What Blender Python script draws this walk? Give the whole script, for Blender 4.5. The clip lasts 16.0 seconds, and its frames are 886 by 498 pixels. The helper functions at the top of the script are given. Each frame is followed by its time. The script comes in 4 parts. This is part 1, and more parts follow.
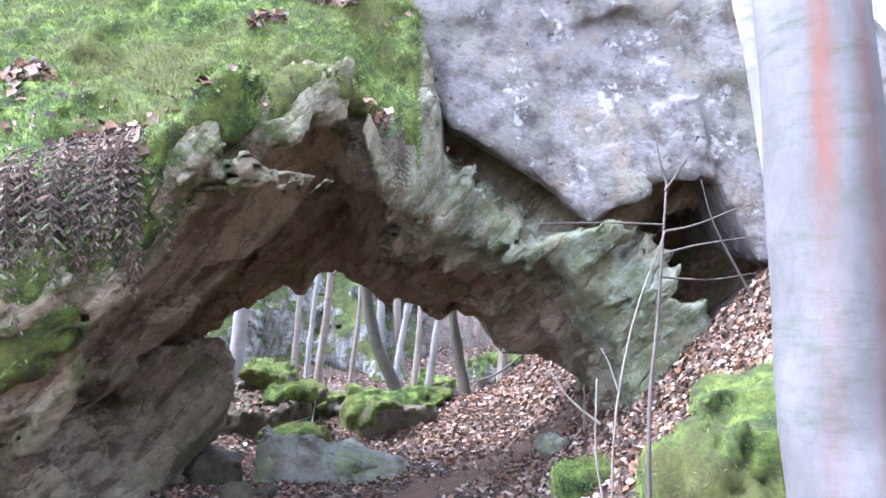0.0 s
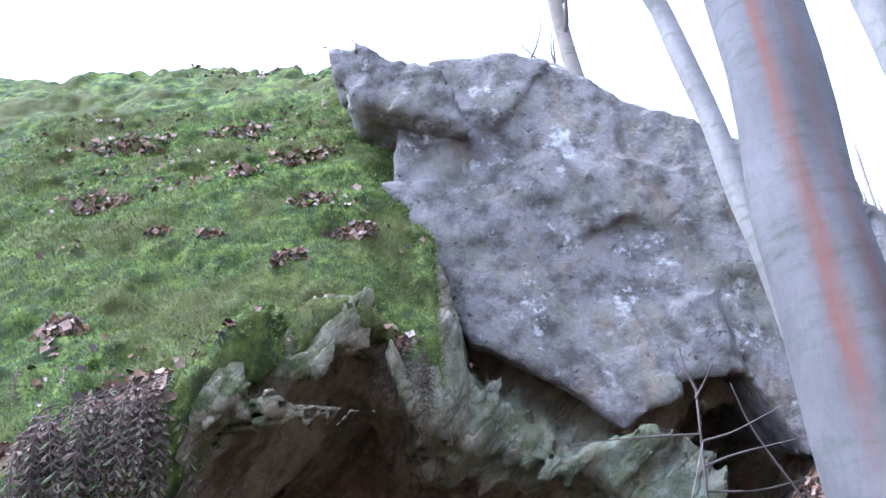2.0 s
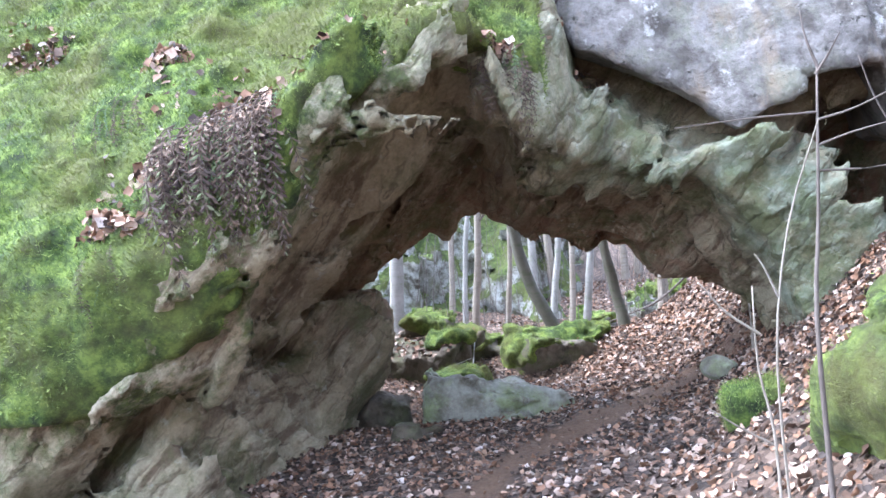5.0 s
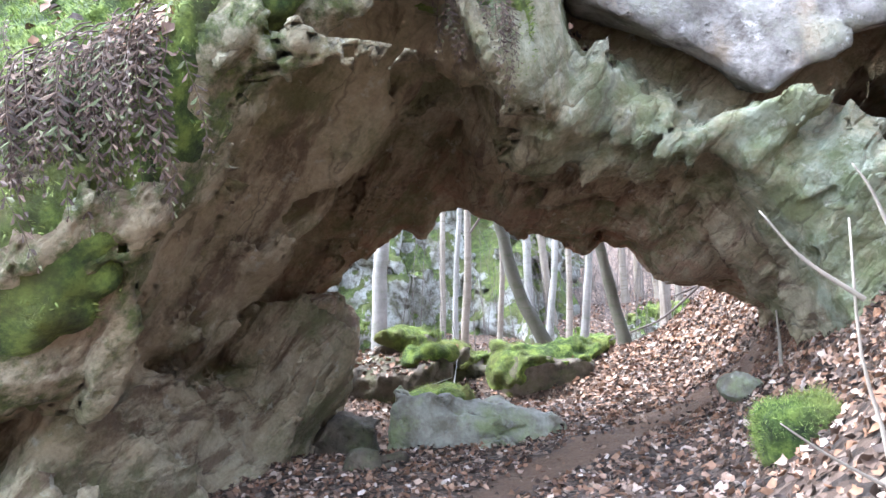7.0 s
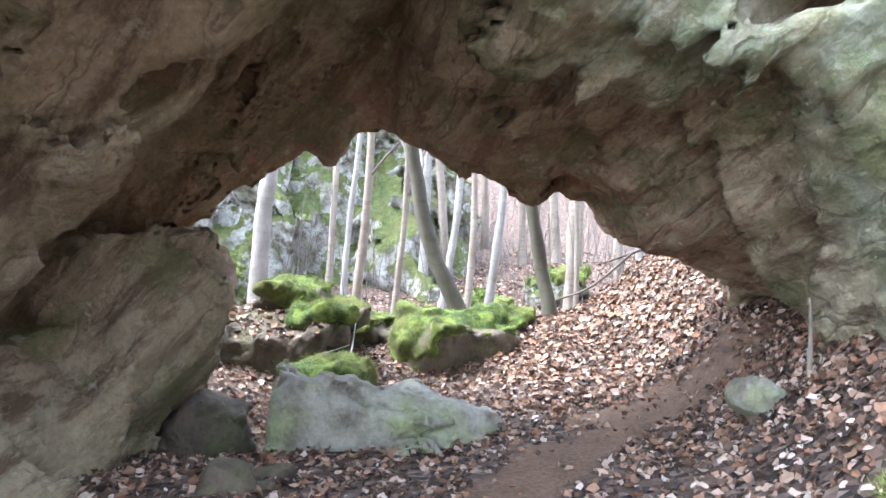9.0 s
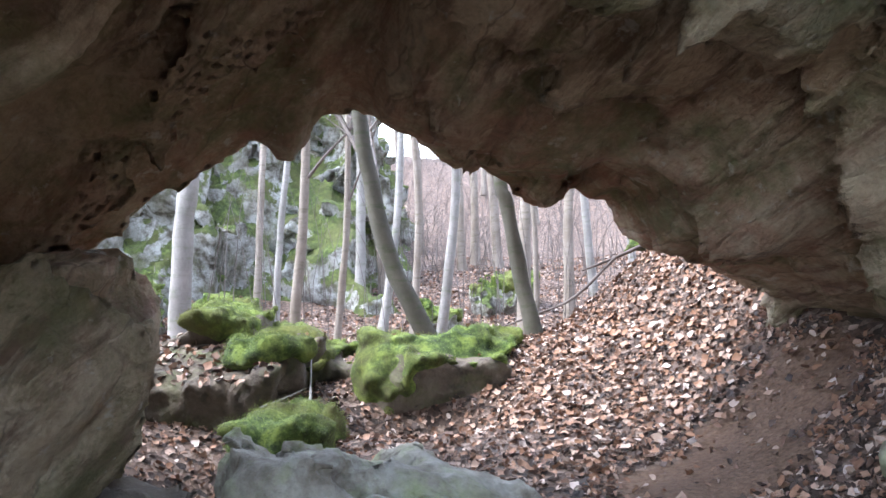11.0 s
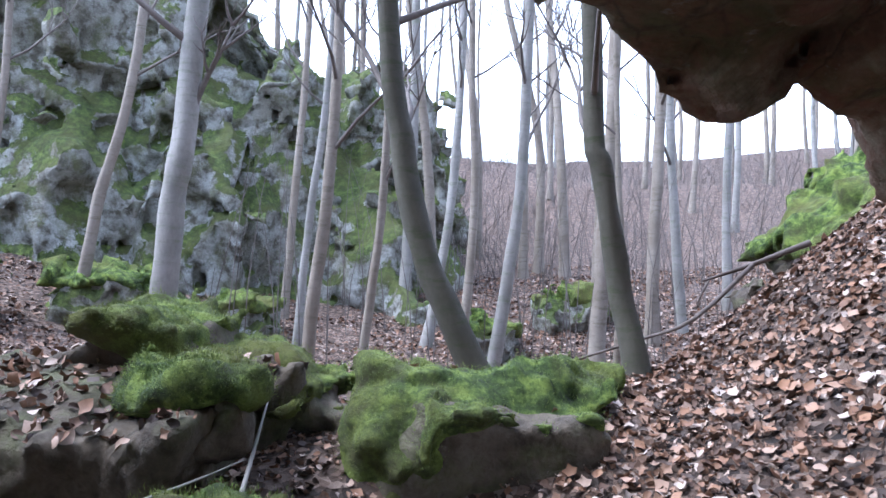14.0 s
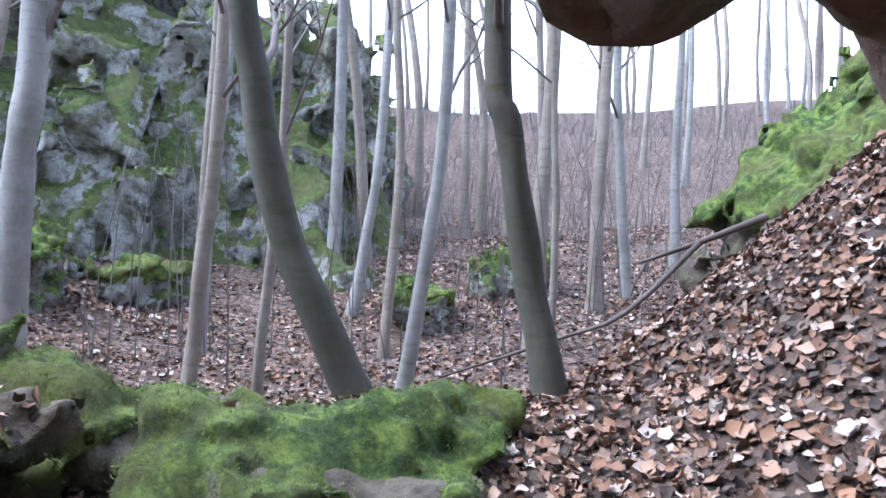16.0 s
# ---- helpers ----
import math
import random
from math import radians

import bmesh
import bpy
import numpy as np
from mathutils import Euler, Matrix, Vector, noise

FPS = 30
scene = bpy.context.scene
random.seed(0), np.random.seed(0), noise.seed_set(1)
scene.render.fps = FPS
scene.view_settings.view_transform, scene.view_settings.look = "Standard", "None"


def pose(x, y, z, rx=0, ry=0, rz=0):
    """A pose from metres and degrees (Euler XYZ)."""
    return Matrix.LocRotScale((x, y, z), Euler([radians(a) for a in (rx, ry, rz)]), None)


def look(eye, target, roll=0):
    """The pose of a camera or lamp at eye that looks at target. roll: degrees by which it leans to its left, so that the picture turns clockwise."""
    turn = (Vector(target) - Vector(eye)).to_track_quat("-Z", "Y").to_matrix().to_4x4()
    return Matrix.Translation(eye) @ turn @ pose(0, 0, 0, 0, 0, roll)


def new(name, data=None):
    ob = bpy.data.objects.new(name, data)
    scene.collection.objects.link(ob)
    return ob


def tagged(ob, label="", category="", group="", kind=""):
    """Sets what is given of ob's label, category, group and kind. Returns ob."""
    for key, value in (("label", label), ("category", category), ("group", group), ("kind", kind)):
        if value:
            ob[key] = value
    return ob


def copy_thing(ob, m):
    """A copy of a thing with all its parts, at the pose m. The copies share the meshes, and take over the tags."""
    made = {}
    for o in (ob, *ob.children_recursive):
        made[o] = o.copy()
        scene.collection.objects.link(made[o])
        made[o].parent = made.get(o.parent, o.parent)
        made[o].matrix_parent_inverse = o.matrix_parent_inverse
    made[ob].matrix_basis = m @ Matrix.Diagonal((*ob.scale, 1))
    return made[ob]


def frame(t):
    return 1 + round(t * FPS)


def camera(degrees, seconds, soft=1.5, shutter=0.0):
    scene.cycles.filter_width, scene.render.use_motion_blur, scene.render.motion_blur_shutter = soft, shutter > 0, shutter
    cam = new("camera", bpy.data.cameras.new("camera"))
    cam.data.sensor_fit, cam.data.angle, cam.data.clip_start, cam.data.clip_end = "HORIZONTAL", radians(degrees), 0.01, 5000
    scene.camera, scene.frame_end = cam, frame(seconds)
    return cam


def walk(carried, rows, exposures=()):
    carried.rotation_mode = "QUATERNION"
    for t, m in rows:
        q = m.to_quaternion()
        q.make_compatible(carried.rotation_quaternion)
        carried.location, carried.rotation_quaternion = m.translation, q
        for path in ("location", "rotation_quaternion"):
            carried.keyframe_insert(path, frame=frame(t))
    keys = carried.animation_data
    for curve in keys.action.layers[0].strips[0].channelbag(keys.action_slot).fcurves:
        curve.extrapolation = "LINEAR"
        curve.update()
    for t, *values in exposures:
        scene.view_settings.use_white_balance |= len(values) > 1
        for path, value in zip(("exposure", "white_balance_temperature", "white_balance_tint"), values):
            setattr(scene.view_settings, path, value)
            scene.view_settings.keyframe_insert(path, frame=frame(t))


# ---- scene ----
cam = camera(61.5, 16.0)
METRES, EYE, TILT, LEAN, TURN = 9.0, 1.45, 7.0, 0.0, 0.0
ROWS = [
    (0.0, 0.0, 0.0, 0.0, 0.0, 0.0, 0.0),
    (0.5, -0.0003, -0.0005, 0.0031, -3.33, 3.89, 0.54),
    (1.0, 0.001, -0.0007, 0.0065, -4.18, 8.61, 1.42),
    (1.5, 0.0011, -0.0016, 0.0081, -1.46, 12.27, 2.3),
    (2.0, 0.0014, -0.0031, 0.0082, 2.48, 16.07, 4.56),
    (2.5, 0.0016, -0.0039, 0.0065, 5.82, 19.4, 5.0),
    (3.0, 0.0009, 0.0002, 0.0033, 8.14, 12.38, 5.86),
    (3.5, 0.0015, 0.002, 0.0021, 9.5, 5.12, 6.18),
    (4.0, 0.0036, 0.0017, -0.0009, 10.47, -0.16, 7.21),
    (4.5, 0.0077, 0.0002, -0.0034, 11.14, -3.81, 6.89),
    (7.0, 0.0066, 0.1315, -0.0499, 11.3, -1.55, 5.8),
    (7.5, -0.0041, 0.1797, -0.0611, 12.49, -1.27, 5.19),
    (8.0, -0.0338, 0.2299, -0.0668, 13.56, -4.95, 2.15),
    (8.5, -0.0497, 0.2784, -0.0668, 9.78, -5.75, 2.15),
    (9.0, -0.0583, 0.3245, -0.0661, 2.62, -5.8, 0.55),
    (11.5, -0.1217, 0.526, -0.0777, -4.65, -5.5, 0.67),
    (12.0, -0.1231, 0.5779, -0.0894, -5.31, -5.53, -1.31),
    (12.5, -0.128, 0.6247, -0.0979, -4.67, -2.95, -0.59),
    (13.0, -0.1168, 0.6761, -0.1147, -2.17, -3.42, -1.04),
    (13.5, -0.1056, 0.7251, -0.114, 2.37, -2.35, 0.25),
    (14.0, -0.0964, 0.7757, -0.1197, 1.21, -4.83, -0.41),
    (14.5, -0.085, 0.8068, -0.1211, -2.63, -9.04, -3.45),
    (15.0, -0.0597, 0.8524, -0.1176, -4.59, -7.3, -4.58),
    (15.5, -0.0477, 0.8826, -0.1162, -7.82, -8.57, -3.39),
    (16.0, -0.0403, 0.9131, -0.1122, -2.13, -8.57, -0.75),
]
EXPOSURES = [(0.0, 3.5, 5500, 18), (2.0, 2.65, 5200, 18), (2.5, 2.45, 5000, 16), (3.0, 2.4, 4950, 15), (3.5, 2.95, 5250, 13), (4.5, 3.45, 5500, 13), (8.0, 3.9, 5900, 11), (9.0, 3.95, 5950, 12), (11.5, 3.35, 5850, 14), (12.5, 3.15, 5800, 13), (14.0, 2.65, 5350, 15), (16.0, 2.68, 5300, 14)]
walk(cam, [(t, pose(0, 0, EYE, TILT, LEAN, TURN) @ pose(METRES * x, METRES * y, METRES * z, 90 + pitch, roll, yaw)) for t, x, y, z, yaw, pitch, roll in ROWS], EXPOSURES)

# ---- light ----
SUN_EL, SUN_AZ = 58.0, 268.0      # a pale, wide sun behind thin cloud
world = bpy.data.worlds.new("overcast_sky")
scene.world = world
world.use_nodes = True
wn, wl = world.node_tree.nodes, world.node_tree.links
sky = wn.new("ShaderNodeTexSky")
sky.sky_type = "NISHITA"
sky.sun_disc = False
sky.sun_elevation, sky.sun_rotation = radians(SUN_EL), radians(SUN_AZ)
grey = wn.new("ShaderNodeHueSaturation")
grey.inputs["Saturation"].default_value = 0.45
wl.new(sky.outputs[0], grey.inputs["Color"])
wl.new(grey.outputs[0], wn["Background"].inputs["Color"])
wn["Background"].inputs["Strength"].default_value = 0.15
sun_data = bpy.data.lights.new("sun", "SUN")
sun_data.energy, sun_data.angle, sun_data.color = 0.9, radians(25), (1.0, 0.97, 0.92)
sun = new("sun", sun_data)
az, el = radians(SUN_AZ), radians(SUN_EL)
sun.matrix_world = look((0, 0, 30), (-30 * math.sin(az) / math.tan(el), -30 * math.cos(az) / math.tan(el), 0))

# ---- noise in numpy ----
rng = np.random.default_rng(5)
PERM = rng.permutation(256)
VAL = rng.uniform(-1, 1, 256)
JIT = rng.uniform(0.1, 0.9, (256, 3))
TLT = rng.uniform(-1, 1, (256, 3))


def lattice(i, j, k):
    return PERM[(PERM[(PERM[i & 255] + j) & 255] + k) & 255]


def vnoise(x, y, z):
    """Smooth value noise, -1 to 1."""
    xi, yi, zi = (np.floor(a).astype(np.int64) for a in (x, y, z))
    u, v, w = x - xi, y - yi, z - zi
    u, v, w = (a * a * (3 - 2 * a) for a in (u, v, w))
    out = 0
    for a in (0, 1):
        for b in (0, 1):
            for c in (0, 1):
                out = out + VAL[lattice(xi + a, yi + b, zi + c)] * (u if a else 1 - u) * (v if b else 1 - v) * (w if c else 1 - w)
    return out


def fbm(x, y, z, size, octaves=3, gain=0.5):
    out, amp = 0, 1.0
    for o in range(octaves):
        s = 2 ** o / size
        out = out + amp * vnoise(x * s + 17.3 * o, y * s + 5.1 * o, z * s + 9.7 * o)
        amp *= gain
    return out


def facets(x, y, z, size):
    """Blocky relief: each cell of a jittered lattice is a tilted plane of its own."""
    x, y, z = x / size, y / size, z / size
    xi, yi, zi = (np.floor(a).astype(np.int64) for a in (x, y, z))
    best, out = np.full(x.shape, 1e9), np.zeros(x.shape)
    for a in (-1, 0, 1):
        for b in (-1, 0, 1):
            for c in (-1, 0, 1):
                h = lattice(xi + a, yi + b, zi + c)
                dx, dy, dz = x - xi - a - JIT[h, 0], y - yi - b - JIT[h, 1], z - zi - c - JIT[h, 2]
                d = dx * dx + dy * dy + dz * dz
                v = VAL[h] * 0.6 + TLT[h, 0] * dx + TLT[h, 1] * dy + TLT[h, 2] * dz
                near = d < best
                best, out = np.where(near, d, best), np.where(near, v, out)
    return out


def smax(a, b, k=0.12):
    h = np.clip(0.5 + 0.5 * (a - b) / k, 0, 1)
    return b + (a - b) * h + k * h * (1 - h)


def smin(a, b, k=0.12):
    return -smax(-a, -b, k)


def step(e0, e1, x):
    t = np.clip((x - e0) / (e1 - e0), 0, 1)
    return t * t * (3 - 2 * t)


def mesh_from(name, verts, quads, smooth=True):
    me = bpy.data.meshes.new(name)
    n = quads.shape[1]
    me.vertices.add(len(verts))
    me.vertices.foreach_set("co", np.asarray(verts, dtype=np.float32).ravel())
    me.loops.add(quads.size)
    me.loops.foreach_set("vertex_index", quads.astype(np.int32).ravel())
    me.polygons.add(len(quads))
    me.polygons.foreach_set("loop_start", np.arange(0, quads.size, n, dtype=np.int32))
    me.polygons.foreach_set("use_smooth", np.full(len(quads), smooth))
    me.update(calc_edges=True)
    me.validate()
    return me


def solid(name, lo, hi, h, shape, relief=None, band=0.5):
    """The skin of the solid in which shape(x, y, z) is negative; relief is added near the skin only."""
    ax = [np.arange(lo[i], hi[i] + h, h) for i in range(3)]
    X, Y, Z = np.meshgrid(*ax, indexing="ij")
    f = shape(X, Y, Z)
    if relief is not None:
        m = np.abs(f) < band
        f[m] += relief(X[m], Y[m], Z[m])
    for i in range(3):            # close the solid at the box's faces
        s = [slice(None)] * 3
        for e in (0, -1):
            s[i] = e
            f[tuple(s)] = np.maximum(f[tuple(s)], 0.01)
    del X, Y, Z
    inside = f < 0
    shp = tuple(n - 1 for n in f.shape)
    corner = lambda a, i, j, k: a[i:i + shp[0], j:j + shp[1], k:k + shp[2]]
    count = sum(corner(inside, i, j, k).astype(np.int8) for i in (0, 1) for j in (0, 1) for k in (0, 1))
    act = (count > 0) & (count < 8)
    ci, cj, ck = np.nonzero(act)
    ids = np.full(shp, -1, dtype=np.int64)
    ids[ci, cj, ck] = np.arange(len(ci))
    acc, num = np.zeros((len(ci), 3)), np.zeros(len(ci))
    for axis in range(3):
        o = [q for q in range(3) if q != axis]
        for a in (0, 1):
            for b in (0, 1):
                c0 = [0, 0, 0]
                c0[o[0]], c0[o[1]] = a, b
                c1 = list(c0)
                c1[axis] = 1
                f0, f1 = f[ci + c0[0], cj + c0[1], ck + c0[2]], f[ci + c1[0], cj + c1[1], ck + c1[2]]
                x = (f0 < 0) != (f1 < 0)
                t = np.where(x, f0 / np.where(x, f0 - f1, 1), 0)
                for q in range(3):
                    acc[:, q] += np.where(x, c0[q] + (t if q == axis else 0), 0)
                num += x
    verts = (acc / num[:, None] + np.stack([ci, cj, ck], 1)) * h + np.array(lo)
    quads = []
    for axis in range(3):
        o = [q for q in range(3) if q != axis]
        s0, s1 = [slice(None)] * 3, [slice(None)] * 3
        s0[axis], s1[axis] = slice(0, -1), slice(1, None)
        a, b = inside[tuple(s0)], inside[tuple(s1)]
        e = np.stack(np.nonzero(a != b), 1)
        e = e[(e[:, o[0]] > 0) & (e[:, o[1]] > 0) & (e[:, o[0]] < shp[o[0]]) & (e[:, o[1]] < shp[o[1]])]
        flip = b[tuple(e.T)]
        ring = []
        for da, db in ((1, 1), (0, 1), (0, 0), (1, 0)):
            c = e.copy()
            c[:, o[0]] -= da
            c[:, o[1]] -= db
            ring.append(ids[tuple(c.T)])
        r = np.stack(ring, 1)
        if axis == 1:
            flip = ~flip
        r[flip] = r[flip][:, ::-1]
        quads.append(r)
    return mesh_from(name, verts, np.concatenate(quads))


# ---- materials ----
def material(name, build, rough=0.9, bump=0.5, bump_dist=0.02):
    """A principled material; build(nodes, link, coordinate) returns a colour socket and a height socket."""
    m = bpy.data.materials.new(name)
    m.use_nodes = True
    nt = m.node_tree
    p = nt.nodes["Principled BSDF"]
    p.inputs["Roughness"].default_value = rough
    geo = nt.nodes.new("ShaderNodeNewGeometry")
    col, hgt = build(nt, geo.outputs["Position"])
    nt.links.new(col, p.inputs["Base Color"])
    if hgt is not None:
        b = nt.nodes.new("ShaderNodeBump")
        b.inputs["Strength"].default_value, b.inputs["Distance"].default_value = bump, bump_dist
        nt.links.new(hgt, b.inputs["Height"])
        nt.links.new(b.outputs[0], p.inputs["Normal"])
    return m


def n_noise(nt, pos, scale, detail=6.0, rough=0.6, stretch=None):
    if stretch:
        mp = nt.nodes.new("ShaderNodeMapping")
        mp.inputs["Scale"].default_value = stretch
        nt.links.new(pos, mp.inputs["Vector"])
        pos = mp.outputs[0]
    n = nt.nodes.new("ShaderNodeTexNoise")
    n.inputs["Scale"].default_value, n.inputs["Detail"].default_value, n.inputs["Roughness"].default_value = scale, detail, rough
    nt.links.new(pos, n.inputs["Vector"])
    return n.outputs["Fac"]


def n_voronoi(nt, pos, scale, feature="F1"):
    n = nt.nodes.new("ShaderNodeTexVoronoi")
    n.feature = feature
    n.inputs["Scale"].default_value = scale
    nt.links.new(pos, n.inputs["Vector"])
    return n.outputs["Distance"]


def n_ramp(nt, fac, *stops):
    r = nt.nodes.new("ShaderNodeValToRGB")
    el_ = r.color_ramp.elements
    while len(el_) < len(stops):
        el_.new(0.5)
    for e, (p, c) in zip(el_, stops):
        e.position, e.color = p, (*c, 1)
    nt.links.new(fac, r.inputs[0])
    return r.outputs[0]


def n_mix(nt, fac, a, b, mode="MIX"):
    m = nt.nodes.new("ShaderNodeMix")
    m.data_type, m.blend_type = "RGBA", mode
    for sock, v in ((m.inputs["Factor"], fac), (m.inputs["A"], a), (m.inputs["B"], b)):
        if isinstance(v, bpy.types.NodeSocket):
            nt.links.new(v, sock)
        else:
            sock.default_value = v if isinstance(v, float) else (*v, 1)
    return m.outputs["Result"]


def n_math(nt, op, a, b=0.0):
    m = nt.nodes.new("ShaderNodeMath")
    m.operation = op
    for sock, v in zip(m.inputs, (a, b)):
        if isinstance(v, bpy.types.NodeSocket):
            nt.links.new(v, sock)
        else:
            sock.default_value = v
    return m.outputs[0]


def n_attr(nt, name):
    a = nt.nodes.new("ShaderNodeAttribute")
    a.attribute_name = name
    return a.outputs["Fac"]


def n_random(nt, island=True):
    if island:
        return nt.nodes.new("ShaderNodeNewGeometry").outputs["Random Per Island"]
    return nt.nodes.new("ShaderNodeObjectInfo").outputs["Random"]


def rock_like(base, pale, dark, algae=None):
    def build(nt, pos):
        big, mid, fine = n_noise(nt, pos, 0.9, 5), n_noise(nt, pos, 4.0, 8, 0.65), n_noise(nt, pos, 26.0, 8, 0.7)
        col = n_mix(nt, n_ramp(nt, big, (0.35, (0, 0, 0)), (0.65, (1, 1, 1))), base, pale)
        col = n_mix(nt, n_ramp(nt, mid, (0.38, (1, 1, 1)), (0.56, (0, 0, 0))), col, dark)
        if algae:
            g = n_noise(nt, pos, 1.7, 7, 0.7)
            col = n_mix(nt, n_ramp(nt, g, (0.5, (0, 0, 0)), (0.64, (0.8, 0.8, 0.8))), col, algae)
        col = n_mix(nt, 0.45, col, n_ramp(nt, fine, (0.3, (0.25, 0.24, 0.22)), (0.7, (1, 1, 1))), "MULTIPLY")
        pits = n_ramp(nt, n_voronoi(nt, pos, 14.0), (0.0, (0, 0, 0)), (0.35, (1, 1, 1)))
        h = n_math(nt, "ADD", n_math(nt, "MULTIPLY", mid, 1.4), n_math(nt, "MULTIPLY", fine, 0.5))
        h = n_math(nt, "ADD", h, n_math(nt, "MULTIPLY", pits, 0.2))
        return col, h
    return build


def n_cracks(nt, pos, stretch):
    """Broken block edges: a height that drops in the joints, and a mask of the joints themselves."""
    warp = nt.nodes.new("ShaderNodeTexNoise")
    warp.inputs["Scale"].default_value, warp.inputs["Detail"].default_value = 2.5, 4
    nt.links.new(pos, warp.inputs["Vector"])
    add = nt.nodes.new("ShaderNodeVectorMath")
    add.operation = "MULTIPLY_ADD"
    nt.links.new(warp.outputs["Color"], add.inputs[0])
    add.inputs[1].default_value = (0.35, 0.35, 0.35)
    nt.links.new(pos, add.inputs[2])
    mp = nt.nodes.new("ShaderNodeMapping")
    mp.inputs["Scale"].default_value = stretch
    nt.links.new(add.outputs[0], mp.inputs["Vector"])
    d = n_voronoi(nt, mp.outputs[0], 1.5, "DISTANCE_TO_EDGE")
    patchy = n_ramp(nt, n_noise(nt, pos, 1.4, 3), (0.45, (0, 0, 0)), (0.6, (1, 1, 1)))
    gap = n_math(nt, "MULTIPLY", n_ramp(nt, d, (0.0, (1, 1, 1)), (0.035, (0, 0, 0))), patchy)
    return n_ramp(nt, d, (0.0, (0, 0, 0)), (0.14, (1, 1, 1))), n_math(nt, "MULTIPLY", gap, 0.55)


def arch_rock(nt, pos):
    """Limestone: tan and brown below, iron-red deep in the vault, pale green algae where 'algae' is set."""
    big, mid, fine = n_noise(nt, pos, 1.1, 5), n_noise(nt, pos, 5.0, 8, 0.65), n_noise(nt, pos, 30.0, 8, 0.7)
    dip = nt.nodes.new("ShaderNodeMapping")
    dip.inputs["Rotation"].default_value = (0, radians(47.7), 0)
    nt.links.new(pos, dip.inputs["Vector"])
    streak = n_noise(nt, dip.outputs[0], 1.6, 8, 0.65, (0.7, 0.8, 4.0))
    col = n_mix(nt, n_ramp(nt, big, (0.35, (0, 0, 0)), (0.62, (1, 1, 1))), (0.425, 0.342, 0.215), (0.53, 0.468, 0.325))
    col = n_mix(nt, n_ramp(nt, streak, (0.40, (1, 1, 1)), (0.5, (0, 0, 0))), col, (0.20, 0.145, 0.092))
    red = n_math(nt, "MULTIPLY", n_attr(nt, "iron"), n_ramp(nt, mid, (0.35, (0.2, 0.2, 0.2)), (0.6, (1, 1, 1))))
    col = n_mix(nt, red, col, (0.30, 0.15, 0.09))
    alg = n_math(nt, "MULTIPLY", n_attr(nt, "algae"), n_ramp(nt, n_noise(nt, pos, 2.6, 8, 0.7), (0.36, (0.15, 0.15, 0.15)), (0.56, (1, 1, 1))))
    col = n_mix(nt, alg, col, n_mix(nt, n_ramp(nt, mid, (0.42, (0, 0, 0)), (0.58, (1, 1, 1))), (0.17, 0.195, 0.10), (0.33, 0.36, 0.265)))
    grn = n_ramp(nt, n_noise(nt, pos, 1.6, 7, 0.7), (0.48, (0, 0, 0)), (0.62, (0.75, 0.75, 0.75)))
    col = n_mix(nt, grn, col, (0.15, 0.165, 0.065))
    col = n_mix(nt, 0.45, col, n_ramp(nt, fine, (0.3, (0.25, 0.24, 0.22)), (0.7, (1, 1, 1))), "MULTIPLY")
    tuft = n_noise(nt, pos, 3.2, 9, 0.75)
    wet = n_math(nt, "MULTIPLY", n_attr(nt, "lip"), n_ramp(nt, tuft, (0.44, (0, 0, 0)), (0.56, (0.9, 0.9, 0.9))))
    col = n_mix(nt, wet, col, n_ramp(nt, n_noise(nt, pos, 22.0, 6, 0.7), (0.35, (0.02, 0.034, 0.008)), (0.6, (0.085, 0.12, 0.02)), (0.75, (0.17, 0.21, 0.045))))
    spots = n_ramp(nt, n_noise(nt, pos, 6.5, 7, 0.7), (0.60, (0, 0, 0)), (0.66, (0.8, 0.8, 0.8)))
    col = n_mix(nt, n_math(nt, "MULTIPLY", spots, 0.7), col, (0.46, 0.45, 0.37))
    crack, gap = n_cracks(nt, dip.outputs[0], (0.45, 0.8, 3.4))
    ledge = nt.nodes.new("ShaderNodeTexWave")
    ledge.wave_type, ledge.bands_direction, ledge.wave_profile = "BANDS", "Z", "SAW"
    for key, v in (("Scale", 1.9), ("Distortion", 5.0), ("Detail", 5.0), ("Detail Scale", 1.6), ("Detail Roughness", 0.65)):
        ledge.inputs[key].default_value = v
    nt.links.new(dip.outputs[0], ledge.inputs["Vector"])
    col = n_mix(nt, gap, col, (0.06, 0.045, 0.03))
    h = n_math(nt, "ADD", n_math(nt, "MULTIPLY", mid, 1.0), n_math(nt, "MULTIPLY", fine, 0.4))
    h = n_math(nt, "ADD", h, n_math(nt, "MULTIPLY", streak, 0.9))
    h = n_math(nt, "ADD", h, n_math(nt, "MULTIPLY", crack, 0.3))
    h = n_math(nt, "ADD", h, n_math(nt, "MULTIPLY", ledge.outputs["Fac"], 0.45))
    return col, h


